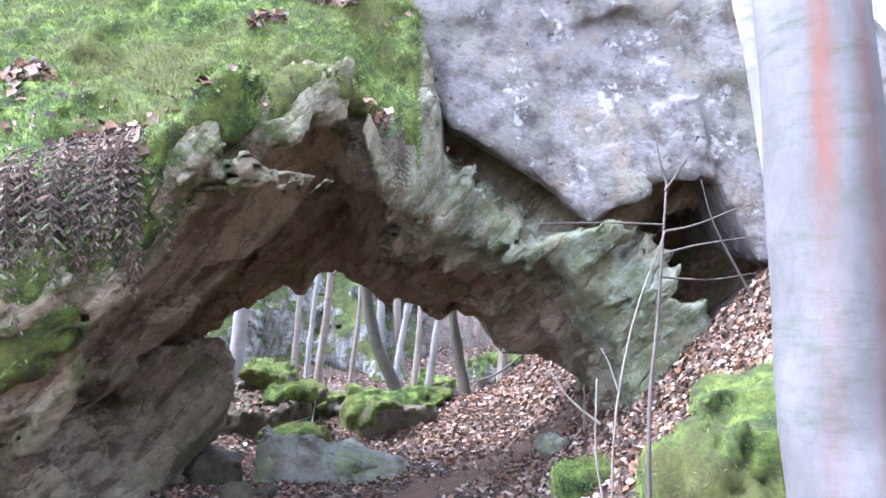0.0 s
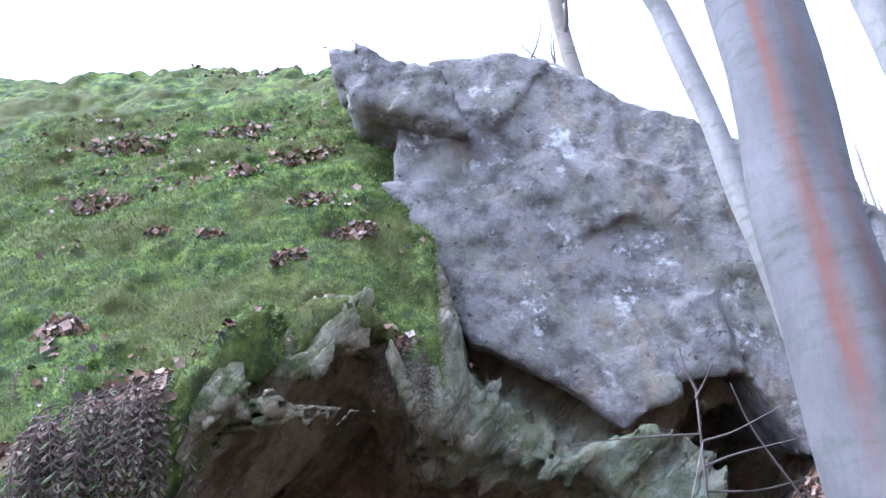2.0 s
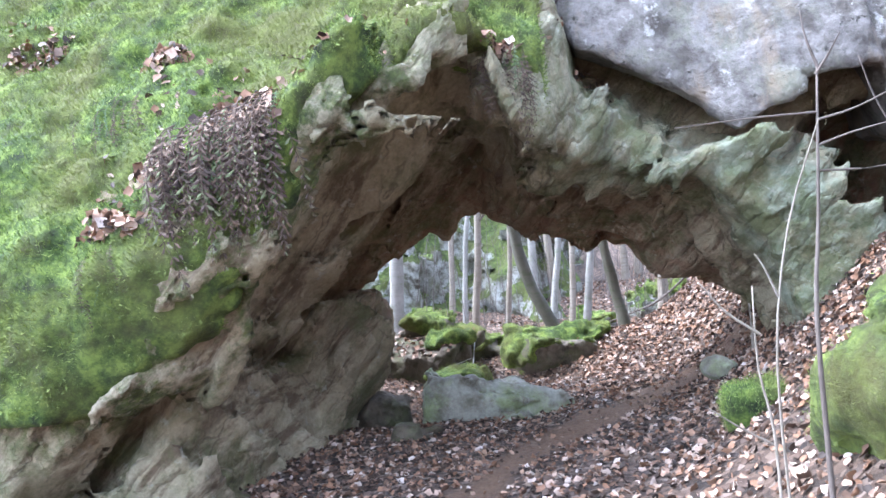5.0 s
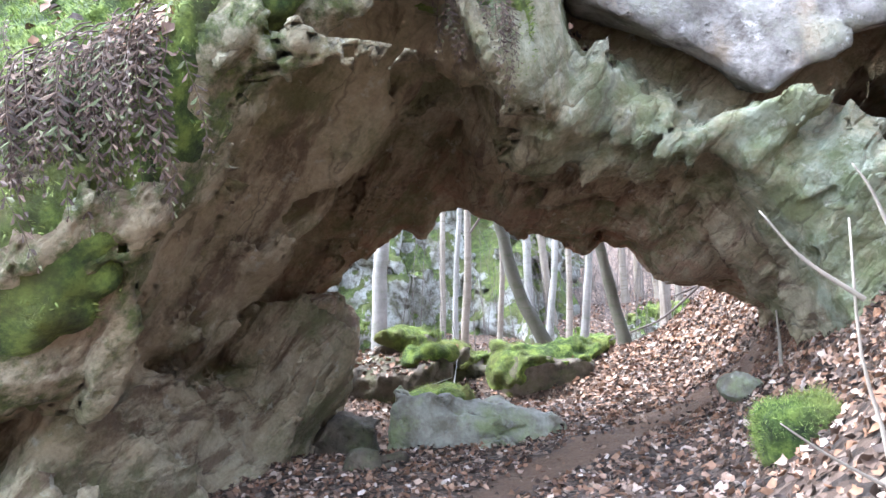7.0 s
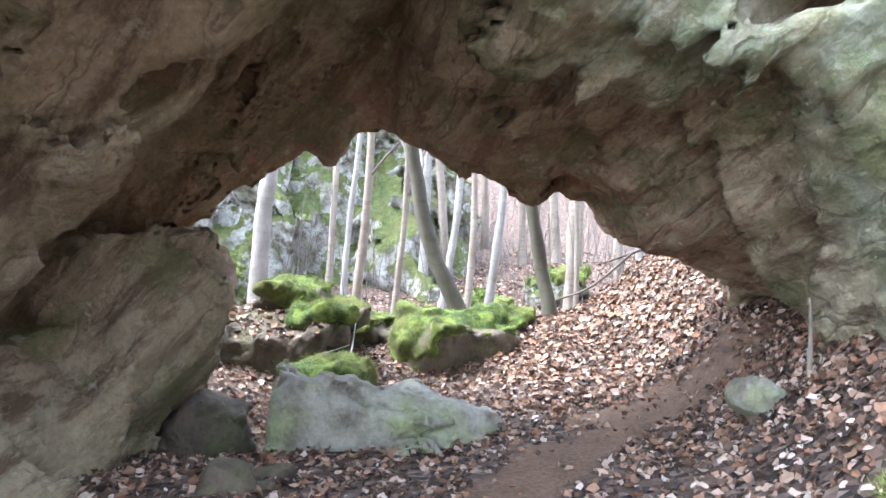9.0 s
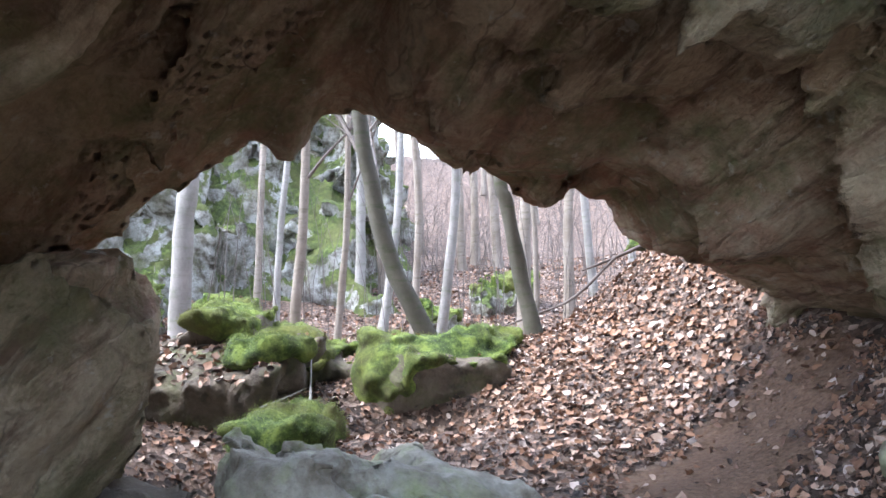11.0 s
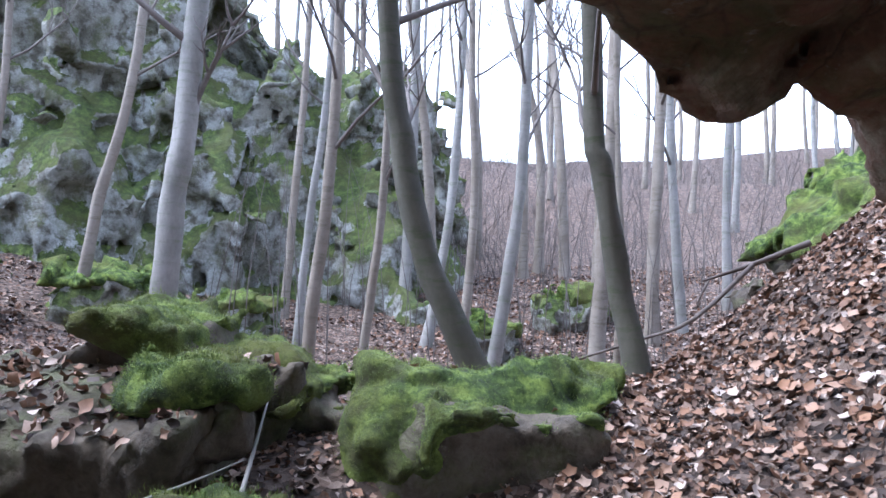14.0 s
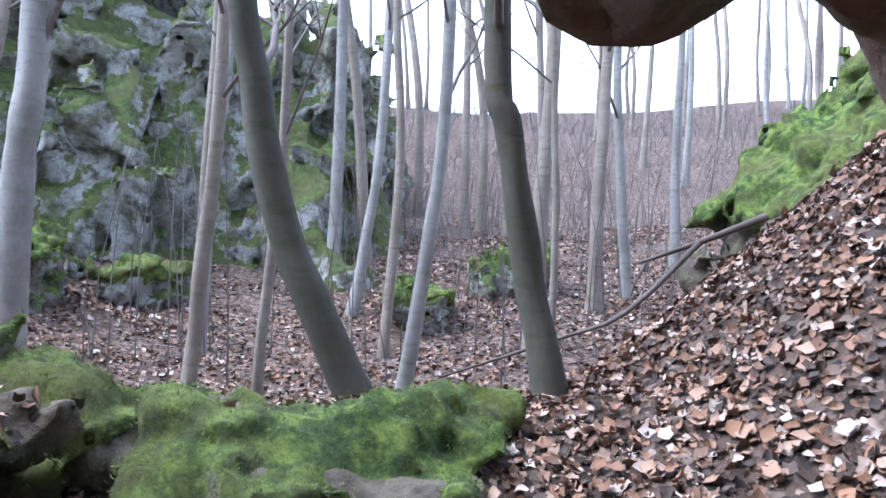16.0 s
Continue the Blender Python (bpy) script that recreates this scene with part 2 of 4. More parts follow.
def moss_like(nt, pos):
    big, mid, fine = n_noise(nt, pos, 1.3, 5), n_noise(nt, pos, 7.0, 8, 0.7), n_noise(nt, pos, 60.0, 6, 0.8)
    col = n_ramp(nt, mid, (0.34, (0.014, 0.026, 0.006)), (0.48, (0.08, 0.135, 0.022)), (0.62, (0.26, 0.36, 0.065)))
    col = n_mix(nt, n_ramp(nt, big, (0.42, (0, 0, 0)), (0.62, (0.75, 0.75, 0.75))), col, (0.13, 0.125, 0.03))
    col = n_mix(nt, 0.5, col, n_ramp(nt, fine, (0.3, (0.3, 0.3, 0.25)), (0.65, (1, 1, 1))), "MULTIPLY")
    return col, n_math(nt, "ADD", mid, n_math(nt, "MULTIPLY", fine, 0.7))


def leaf_like(nt, pos):
    r = n_random(nt)
    col = n_ramp(nt, r, (0.0, (0.03, 0.02, 0.016)), (0.25, (0.10, 0.062, 0.044)), (0.5, (0.235, 0.12, 0.066)), (0.72, (0.33, 0.205, 0.14)), (0.9, (0.42, 0.315, 0.25)), (1.0, (0.56, 0.48, 0.43)))
    fine = n_noise(nt, pos, 40.0, 4)
    col = n_mix(nt, 0.5, col, n_ramp(nt, fine, (0.3, (0.4, 0.38, 0.36)), (0.65, (1, 1, 1))), "MULTIPLY")
    return col, fine


def litter_like(nt, pos):
    """Leaf mould and trodden soil between the loose leaves; 'soil' marks the bare path."""
    cell = nt.nodes.new("ShaderNodeTexVoronoi")
    cell.inputs["Scale"].default_value = 19.0
    nt.links.new(pos, cell.inputs["Vector"])
    sep = nt.nodes.new("ShaderNodeSeparateColor")
    nt.links.new(cell.outputs["Color"], sep.inputs[0])
    leaf = n_ramp(nt, sep.outputs[0], (0.0, (0.025, 0.018, 0.014)), (0.4, (0.085, 0.055, 0.04)), (0.75, (0.165, 0.11, 0.08)), (1.0, (0.28, 0.215, 0.175)))
    mid, fine = n_noise(nt, pos, 3.0, 7, 0.65), n_noise(nt, pos, 35.0, 8, 0.75)
    soil = n_ramp(nt, fine, (0.3, (0.10, 0.055, 0.03)), (0.7, (0.27, 0.165, 0.10)))
    col = n_mix(nt, n_attr(nt, "soil"), leaf, soil)
    col = n_mix(nt, 0.5, col, n_ramp(nt, mid, (0.3, (0.4, 0.38, 0.36)), (0.65, (1, 1, 1))), "MULTIPLY")
    return col, n_math(nt, "ADD", n_math(nt, "MULTIPLY", cell.outputs["Distance"], 0.8), fine)


def bark_like(a, b, c):
    def build(nt, pos):
        big = n_noise(nt, pos, 1.6, 5)
        ring = n_noise(nt, pos, 3.0, 8, 0.7, (1.0, 1.0, 4.0))
        fine = n_noise(nt, pos, 30.0, 8, 0.7, (1.0, 1.0, 0.5))
        col = n_mix(nt, n_ramp(nt, big, (0.35, (0, 0, 0)), (0.6, (1, 1, 1))), a, b)
        col = n_mix(nt, n_ramp(nt, ring, (0.52, (0, 0, 0)), (0.68, (1, 1, 1))), col, c)
        col = n_mix(nt, 0.35, col, n_ramp(nt, fine, (0.3, (0.35, 0.35, 0.33)), (0.7, (1, 1, 1))), "MULTIPLY")
        return col, n_math(nt, "ADD", n_math(nt, "MULTIPLY", ring, 0.6), fine)
    return build


def grey_rock(nt, pos):
    """Weathered slab: violet grey with pale flaked scars, ochre stains and dark pocks."""
    col, h = rock_like((0.20, 0.185, 0.175), (0.31, 0.29, 0.275), (0.10, 0.088, 0.078), (0.22, 0.22, 0.165))(nt, pos)
    scar = n_ramp(nt, n_noise(nt, pos, 2.3, 9, 0.72), (0.58, (0, 0, 0)), (0.64, (0.8, 0.8, 0.8)))
    col = n_mix(nt, scar, col, (0.50, 0.49, 0.47))
    ochre = n_ramp(nt, n_noise(nt, pos, 1.7, 6, 0.7, (1.3, 1.0, 0.8)), (0.53, (0, 0, 0)), (0.68, (0.65, 0.65, 0.65)))
    col = n_mix(nt, ochre, col, (0.26, 0.20, 0.14))
    pock = n_ramp(nt, n_noise(nt, pos, 11.0, 4, 0.6), (0.28, (1, 1, 1)), (0.34, (0, 0, 0)))
    crack, gap = n_cracks(nt, pos, (0.7, 0.7, 1.1))
    col = n_mix(nt, gap, col, (0.08, 0.07, 0.06))
    h = n_math(nt, "ADD", h, n_math(nt, "MULTIPLY", crack, 0.12))
    return n_mix(nt, pock, col, (0.07, 0.065, 0.055)), n_math(nt, "SUBTRACT", h, n_math(nt, "MULTIPLY", pock, 0.8))


M_ARCH = material("arch_limestone", arch_rock, 0.92, 1.0, 0.08)
M_GREY = material("grey_limestone", grey_rock, 0.9, 1.0, 0.045)
M_BOULDER = material("boulder_stone", rock_like((0.10, 0.078, 0.055), (0.16, 0.135, 0.10), (0.05, 0.038, 0.027), (0.10, 0.115, 0.045)), 0.92, 0.9, 0.04)
M_PALE = material("pale_stone", rock_like((0.30, 0.29, 0.24), (0.38, 0.38, 0.33), (0.19, 0.17, 0.13), (0.27, 0.32, 0.15)), 0.92, 0.9, 0.035)
def crag_rock(nt, pos):
    col, h = rock_like((0.30, 0.29, 0.24), (0.56, 0.58, 0.55), (0.12, 0.11, 0.08), (0.14, 0.15, 0.06))(nt, pos)
    up = nt.nodes.new("ShaderNodeSeparateXYZ")
    nt.links.new(nt.nodes.new("ShaderNodeNewGeometry").outputs["Normal"], up.inputs[0])
    patch = n_math(nt, "ADD", n_math(nt, "MULTIPLY", up.outputs[2], 0.8), n_math(nt, "MULTIPLY", n_noise(nt, pos, 1.5, 7, 0.75), 1.32))
    m = n_ramp(nt, patch, (0.86, (0, 0, 0)), (0.93, (1, 1, 1)))
    mcol, mh = moss_like(nt, pos)
    mcol = n_mix(nt, 0.5, mcol, (0.07, 0.085, 0.03))
    col = n_mix(nt, m, col, mcol)
    bed = n_math(nt, "ADD", n_math(nt, "MULTIPLY", up.outputs[2], 1.0), n_math(nt, "MULTIPLY", n_noise(nt, pos, 0.45, 6, 0.7), 1.3))
    leaf = n_ramp(nt, n_noise(nt, pos, 9.0, 6, 0.8), (0.35, (0.05, 0.034, 0.028)), (0.55, (0.125, 0.085, 0.062)), (0.7, (0.24, 0.19, 0.16)))
    return n_mix(nt, n_ramp(nt, bed, (1.0, (0, 0, 0)), (1.1, (1, 1, 1))), col, leaf), h


M_CRAG = material("crag_stone", crag_rock, 0.92, 1.0, 0.12)
M_MOSS = material("moss", moss_like, 0.95, 1.0, 0.05)
M_LEAF = material("dead_leaf", leaf_like, 0.75, 0.3, 0.004)
M_LITTER = material("leaf_mould", litter_like, 0.95, 1.0, 0.03)
M_BEECH = material("beech_bark", bark_like((0.215, 0.205, 0.185), (0.30, 0.285, 0.265), (0.17, 0.185, 0.13)), 0.8, 0.35, 0.01)
def rust_bark(nt, pos):
    col, h = bark_like((0.105, 0.10, 0.098), (0.155, 0.146, 0.146), (0.08, 0.09, 0.07))(nt, pos)
    m = n_math(nt, "MULTIPLY", n_attr(nt, "rust"), n_ramp(nt, n_noise(nt, pos, 5.0, 6, 0.7, (2.0, 2.0, 0.5)), (0.3, (0.25, 0.25, 0.25)), (0.6, (1, 1, 1))))
    return n_mix(nt, m, col, (0.17, 0.058, 0.032)), h


M_RUSTBEECH = material("streaked_beech_bark", rust_bark, 0.8, 0.35, 0.01)
M_BROWN = material("brown_bark", bark_like((0.20, 0.165, 0.13), (0.27, 0.235, 0.195), (0.15, 0.13, 0.09)), 0.85, 0.5, 0.01)
M_GREENBARK = material("algae_bark", bark_like((0.055, 0.052, 0.036), (0.085, 0.08, 0.06), (0.045, 0.055, 0.02)), 0.85, 0.5, 0.012)
M_TWIG = material("twig_bark", bark_like((0.12, 0.10, 0.088), (0.17, 0.145, 0.13), (0.085, 0.07, 0.06)), 0.85, 0.3, 0.004)
M_DARKTWIG = material("dark_twig_bark", bark_like((0.09, 0.07, 0.06), (0.14, 0.115, 0.10), (0.07, 0.055, 0.045)), 0.85, 0.3, 0.004)
M_FERN = material("withered_fern", lambda nt, pos: (n_ramp(nt, n_random(nt), (0.0, (0.03, 0.018, 0.013)), (0.6, (0.08, 0.048, 0.033)), (0.9, (0.17, 0.115, 0.078)), (1.0, (0.07, 0.11, 0.04))), None), 0.85)


M_FERN_GREEN = material("green_fern", lambda nt, pos: (n_ramp(nt, n_random(nt), (0.0, (0.07, 0.12, 0.05)), (1.0, (0.16, 0.23, 0.11))), None), 0.8)
M_TUFT = material("moss_tuft", lambda nt, pos: (n_mix(nt, n_ramp(nt, n_noise(nt, pos, 1.3, 5), (0.42, (0, 0, 0)), (0.62, (0.7, 0.7, 0.7))), n_ramp(nt, n_random(nt), (0.0, (0.04, 0.07, 0.014)), (0.5, (0.125, 0.195, 0.035)), (1.0, (0.30, 0.38, 0.10))), (0.16, 0.17, 0.04)), None), 0.9)


def one_leaf(nt, pos):
    r = n_random(nt, False)
    return n_ramp(nt, r, (0.0, (0.10, 0.05, 0.03)), (0.4, (0.27, 0.14, 0.075)), (0.75, (0.34, 0.225, 0.16)), (1.0, (0.46, 0.38, 0.33))), n_noise(nt, pos, 40.0, 4)


M_LEAF_ONE = material("single_leaf", one_leaf, 0.75, 0.3, 0.004)


# ---- the ground ----
def ground_z(x, y):
    x, y = np.asarray(x, dtype=float), np.asarray(y, dtype=float)
    x0 = np.interp(y, [-6, 0, 5, 7, 9, 11, 13, 14.5, 16, 18, 30], [0.2, 0.3, 0.6, 0.8, 1.0, 0.75, 0.45, 1.1, 2.2, 3.2, 6.0])
    k = np.interp(y, [0, 7, 9.5, 11, 13, 15, 20, 28, 40], [0.95, 0.95, 0.75, 0.78, 0.85, 0.9, 0.5, 0.15, 0.05])
    r = x - x0
    right = k * 0.25 * np.logaddexp(0, r / 0.25)
    right = np.where(right > 5, 5 + (right - 5) * 0.45, right)
    crest = 0.45 * np.exp(-((y - 11.9) / 1.7) ** 2) * step(-2.6, -0.6, x)
    left = np.interp(y, [8, 10.5, 14, 22], [0, 0.5, 0.25, 0.25]) * 1.0 * np.logaddexp(0, (-x - np.interp(y, [8, 11, 14, 20], [4, 3.2, 3.6, 3.8])) / 0.8) * 0.8
    left = np.where(left > 9, 9 + (left - 9) * 0.3, left)
    back = (0.27 + 0.012 * np.clip(-x - 4, 0, 14))  * 3 * np.logaddexp(0, (y - 27) / 3)
    back = np.where(back > 10, 10 + (back - 10) * 0.08, back)
    back = back + 0.9 * fbm(x, y, 0 * x + 5, 11.0, 2) * step(32, 50, y)
    hollow = -0.8 * np.exp(-((x + 2.3) / 0.48) ** 2 - ((y - 8.85) / 0.8) ** 2)
    hollow = hollow - 0.45 * np.exp(-((x + 0.85) / 0.65) ** 2 - ((y - 10.4) / 0.5) ** 2)
    lumps = 0.05 * fbm(x, y, 0 * x, 1.1, 3) + 0.25 * fbm(x, y, 0 * x + 3, 7.0, 2) * step(14, 24, np.abs(y))
    gully = np.interp(y, [12.3, 14, 16, 18, 20, 22, 25, 27, 32], [0, -0.4, -0.75, -0.8, -0.65, -0.25, 0.2, 0.3, 0.3])
    return 0.04 + right + crest + left + back + hollow + lumps + gully


def soil_mask(x, y):
    """1 on the bare trodden path, 0 on the leaf litter."""
    px = np.interp(y, [3, 5, 6.3, 7, 7.6, 8.4, 8.9, 9.4], [-0.9, -0.9, -0.6, -0.3, 0.05, 0.75, 1.3, 1.6])
    w = np.interp(y, [3, 6, 7.4, 8.4, 9.0, 9.5], [0.15, 0.22, 0.3, 0.6, 0.7, 0.05])
    d = np.abs(x - px) / w + 0.5 * fbm(x, y, 0 * x, 0.5, 3)
    return (1 - step(0.6, 1.2, d)) * step(2.5, 5, y) * (1 - step(9.2, 10.2, y))


def axis_steps(near0, near1, h, far, grow=1.25):
    a = list(np.arange(near0, near1, h))
    for sign, end in ((1, a[-1]), (-1, a[0])):
        s, p, out = h, end, []
        while abs(p) < far:
            s *= grow
            p += sign * s
            out.append(p)
        a = a + out if sign > 0 else out[::-1] + a
    return np.array(a)


gx, gy = axis_steps(-4.5, 5.5, 0.07, 900), axis_steps(-1.5, 15.5, 0.07, 900)
GX, GY = np.meshgrid(gx, gy, indexing="ij")
GZ = ground_z(GX, GY)
n0, n1 = GX.shape
idx = np.arange(n0 * n1).reshape(n0, n1)
gq = np.stack([idx[:-1, :-1], idx[1:, :-1], idx[1:, 1:], idx[:-1, 1:]], -1).reshape(-1, 4)
ground_me = mesh_from("ground", np.stack([GX, GY, GZ], -1).reshape(-1, 3), gq)
att = ground_me.attributes.new("soil", "FLOAT", "POINT")
att.data.foreach_set("value", soil_mask(GX, GY).astype(np.float32).ravel())
ground = tagged(new("ground", ground_me), "sloping woodland ground of brown leaf mould with a trodden earth path", "ground", kind="structure")
ground_me.materials.append(M_LITTER)


# ---- helpers for things ----
def thing(name, label, category, at=(0, 0, 0), group="", kind=""):
    ob = new(name)
    ob.location = at
    return tagged(ob, label, category, group, kind)


def part(name, me, mat, parent, label=""):
    """Links a mesh (in world places) as one part under its thing."""
    if isinstance(me, bmesh.types.BMesh):
        bm, me = me, bpy.data.meshes.new(name)
        bm.to_mesh(me)
        bm.free()
    ob = new(name, me)
    if mat and not me.materials:
        me.materials.append(mat)
    ob.parent = parent
    bpy.context.view_layer.update()
    up, base = parent, Vector((0, 0, 0))
    while up:
        base += up.location
        up = up.parent
    ob.matrix_parent_inverse = Matrix.Translation(-base)
    return tagged(ob, label) if label else ob


def ellipsoid(X, Y, Z, c, r, turn=0.0):
    ca, sa = math.cos(radians(turn)), math.sin(radians(turn))
    dx, dy, dz = X - c[0], Y - c[1], Z - c[2]
    dx, dy = dx * ca + dy * sa, -dx * sa + dy * ca
    return (np.sqrt((dx / r[0]) ** 2 + (dy / r[1]) ** 2 + (dz / r[2]) ** 2) - 1) * min(r)


# ---- the arch ----
def ceiling_z(x, y):
    """Height of the vault's underside."""
    wob = 0.25 * fbm(x, y, 0 * x + 7, 0.9, 3)
    cl = 0.7 + 1.1 * (x + 3.1) + (0.10 - 0.10 * (x + 2)) * np.maximum(0, y - 6.5)
    cl = cl - 0.3 * (1 - step(4.6, 4.95, y + 0.6 * wob)) * step(-3.2, -2.3, x) * (1 - step(-1.9, -1.4, x))
    cap = np.interp(y, [5, 6, 7.5, 8.3, 9, 10], [2.68, 2.75, 2.6, 2.34, 2.34, 2.34])
    cl = smin(cl, cap, 0.5)
    yw = y + wob + 0.25 * (x + 1)
    cl = cl + 0.42 * step(6.2, 6.3, yw) * (1 - step(6.5, 8.2, yw)) + 0.3 * step(4.8, 4.9, yw) * (1 - step(5.1, 6.1, yw))
    front = np.interp(x, [-0.6, 0, 0.5, 1.05, 1.5, 1.75, 2.0], [2.5, 2.25, 2.2, 2.05, 1.25, 0.4, -0.6])
    mid = np.interp(x, [-0.9, -0.4, 0.4, 0.9, 1.4, 1.65, 1.9], [2.38, 2.12, 1.95, 1.9, 1.2, 0.5, -0.6])
    rear = np.interp(x, [-1.2, -0.9, -0.74, -0.25, -0.06, 0.14, 0.45, 0.58, 0.65, 1.3, 1.6, 2.1, 2.3, 2.5], [2.22, 2.06, 1.97, 1.85, 1.80, 1.90, 1.77, 1.50, 1.42, 1.30, 1.06, 0.85, 0.2, -0.6])
    t = np.clip((y - 6.6) / 0.9, 0, 1)
    cr = front + (mid - front) * t
    t = np.clip((y - 7.5) / 0.9, 0, 1)
    cr = cr + (rear - cr) * t
    xn = np.interp(y, [6, 8.5], [-0.5, -1.2])
    s = step(-0.1, 0.1, x - xn)
    return cl * (1 - s) + cr * s


def moss_plane(x, y):
    top = 2.55 + 1.4 * (y - 4.6) - 0.85 * step(-1.2, -0.1, x) + 0.25 * fbm(x, y, 0 * x + 1, 1.8, 2)
    return smin(top, 7.9 + 0.25 * (y - 8.4) + 0.1 * (-x - 1), 0.3)


def front_y(x):
    return np.interp(x, [-8, -2.5, -1.2, -0.6, -0.2, 0.05, 1.5, 3, 5], [4.0, 4.0, 4.4, 5.0, 5.6, 6.3, 6.4, 6.6, 6.6])


def arch_shape(X, Y, Z):
    x2, y2 = X[:, :, 0], Y[:, :, 0]
    C = ceiling_z(x2, y2)[:, :, None]
    zr = np.interp(x2, [-0.4, 0.2, 0.8, 1.3, 1.8, 2.2], [3.3, 2.95, 2.45, 2.3, 2.25, 1.9])
    right_top = np.minimum(zr + 0.5 * np.maximum(0, y2 - 6.5) + 6 * np.maximum(0, y2 - 7.2), 5.5)
    s = step(-0.25, 0.1, x2)
    crown = np.maximum(moss_plane(x2, y2), ceiling_z(x2, y2) + 0.32)
    T = (crown * (1 - s) + right_top * s)[:, :, None]
    yf = front_y(x2)[:, :, None]
    f = smax((C - Z) * 0.68, (Z - T) * 0.62, 0.10)
    f = smax(f, yf - Y, 0.15)
    f = smax(f, Y - np.interp(x2, [-8, -3, -2, -1, -0.5, -0.1, 0.6, 1.3, 3], [9.2, 8.9, 8.75, 8.8, 9.2, 9.7, 9.8, 10.05, 10.1])[:, :, None], 0.25)
    # the upright spur beside the passage
    spur = smax((X + 2.33 + 0.42 * np.maximum(0, 0.9 - Z) + 0.3 * np.maximum(0, Z - 1.1)) * 0.9, np.abs(Y - 7.9) - 0.75, 0.15)
    spur = smax(smax(spur, Z - 1.4, 0.15), -4.5 - X, 0.1)
    wall = smax(smax(X + 2.85 + 0.35 * (Z - 0.6), Z - 0.95, 0.2), np.abs(Y - 6.3) - 1.6, 0.2)
    spur = smin(spur, smax(wall, -4.8 - X, 0.1), 0.1)
    f = smin(f, spur, 0.08)
    for c, r in (((-1.62, 8.55, 2.25), (0.09, 0.12, 0.2)), ((-0.06, 9.25, 1.86), (0.17, 0.2, 0.16)), ((0.3, 9.3, 1.9), (0.12, 0.2, 0.16)), ((1.85, 9.85, 0.7), (0.17, 0.2, 0.55))):
        f = smin(f, ellipsoid(X, Y, Z, c, r), 0.08)
    f = smax(f, -ellipsoid(X, Y, Z, (2.58, 7.1, 2.15), (0.62, 1.9, 0.78)), 0.06)
    return f


def rough_rock(amount, size):
    def relief(x, y, z):
        wx = x + 0.15 * vnoise(x * 2, y * 2, z * 2)
        return amount * (0.55 * facets(wx, y, z, size) + 0.25 * facets(x, wx + y - x, z, size * 0.4) + 0.25 * fbm(x, y, z, size * 0.6, 3, 0.6))
    return relief


def bedded_rock(x, y, z):
    """Slabby relief: beds that dip as the left flank of the vault does, broken across."""
    w = 0.10 * fbm(x, y, z, 0.8, 2)
    s, a = (z - 1.1 * x) / 1.487 + w, (x + 1.1 * z) / 1.487
    slabs = 0.095 * facets(a / 1.7, y / 1.4, s / 0.5, 0.45) + 0.022 * facets(a / 1.6, y / 1.2, s / 0.5, 0.19)
    u = 0.62 * y + 0.42 * z - 0.22 * x + 0.16 * fbm(x, y, z, 0.9, 3)
    amp = 0.6 + 0.5 * vnoise(x * 1.3, y * 1.3, z * 1.3)
    v = u + 0.06 * fbm(x, y, z, 0.25, 2)
    slabs = slabs - 0.27 * amp * (u / 0.47 % 1.0) ** 1.3 - 0.075 * (0.6 + 0.8 * vnoise(x * 3, y * 3, z * 3)) * (v / 0.15 % 1.0) + 0.13
    under = np.where((x < -0.3) & (y > front_y(x) + 0.35), step(0.15, 0.6, moss_plane(x, y) - z), 1.0)
    under = under * (1 - 0.72 * step(7.7, 8.4, y))
    return (slabs + 0.035 * fbm(x, y, z, 0.5, 4, 0.55)) * (0.15 + 0.85 * under)


rock_arch = thing("rock_arch", "natural limestone arch with a moss-grown back over the path", "rock arch", (0, 7, 0))
arch_me = solid("arch_body", (-8, 3.2, -0.9), (4.6, 10.6, 8.6), 0.045, arch_shape, bedded_rock, 0.36)
av = np.empty(len(arch_me.vertices) * 3, dtype=np.float32)
arch_me.vertices.foreach_get("co", av)
av = av.reshape(-1, 3)
lip = (1 - step(0.3, 0.75, av[:, 1] - front_y(av[:, 0]))) * (1 - 0.75 * step(-1.3, -0.6, av[:, 0])) * (1 - step(-0.2, 0.1, av[:, 0])) * step(0.3, 0.9, av[:, 2])
for nm, val in (("lip", lip), ("iron", step(6.5, 9.0, av[:, 1]) * step(0.6, 1.6, av[:, 2])),
                ("algae", np.clip(step(-0.6, 0.3, av[:, 0]) * (1 - step(6.7, 7.3, av[:, 1])) + 0.4 * (1 - step(5.0, 6.2, av[:, 1])) * step(-2.2, -1.2, av[:, 0]), 0, 1))):
    arch_me.attributes.new(nm, "FLOAT", "POINT").data.foreach_set("value", val.astype(np.float32))
part("arch_body", arch_me, M_ARCH, rock_arch, "tan and rust-brown limestone with broken ledges")


def slab_relief(x, y, z):
    return 0.085 * facets(x, y, z, 1.1) + 0.03 * facets(x, y, z, 0.36) + 0.02 * fbm(x, y, z, 0.3, 3, 0.6)


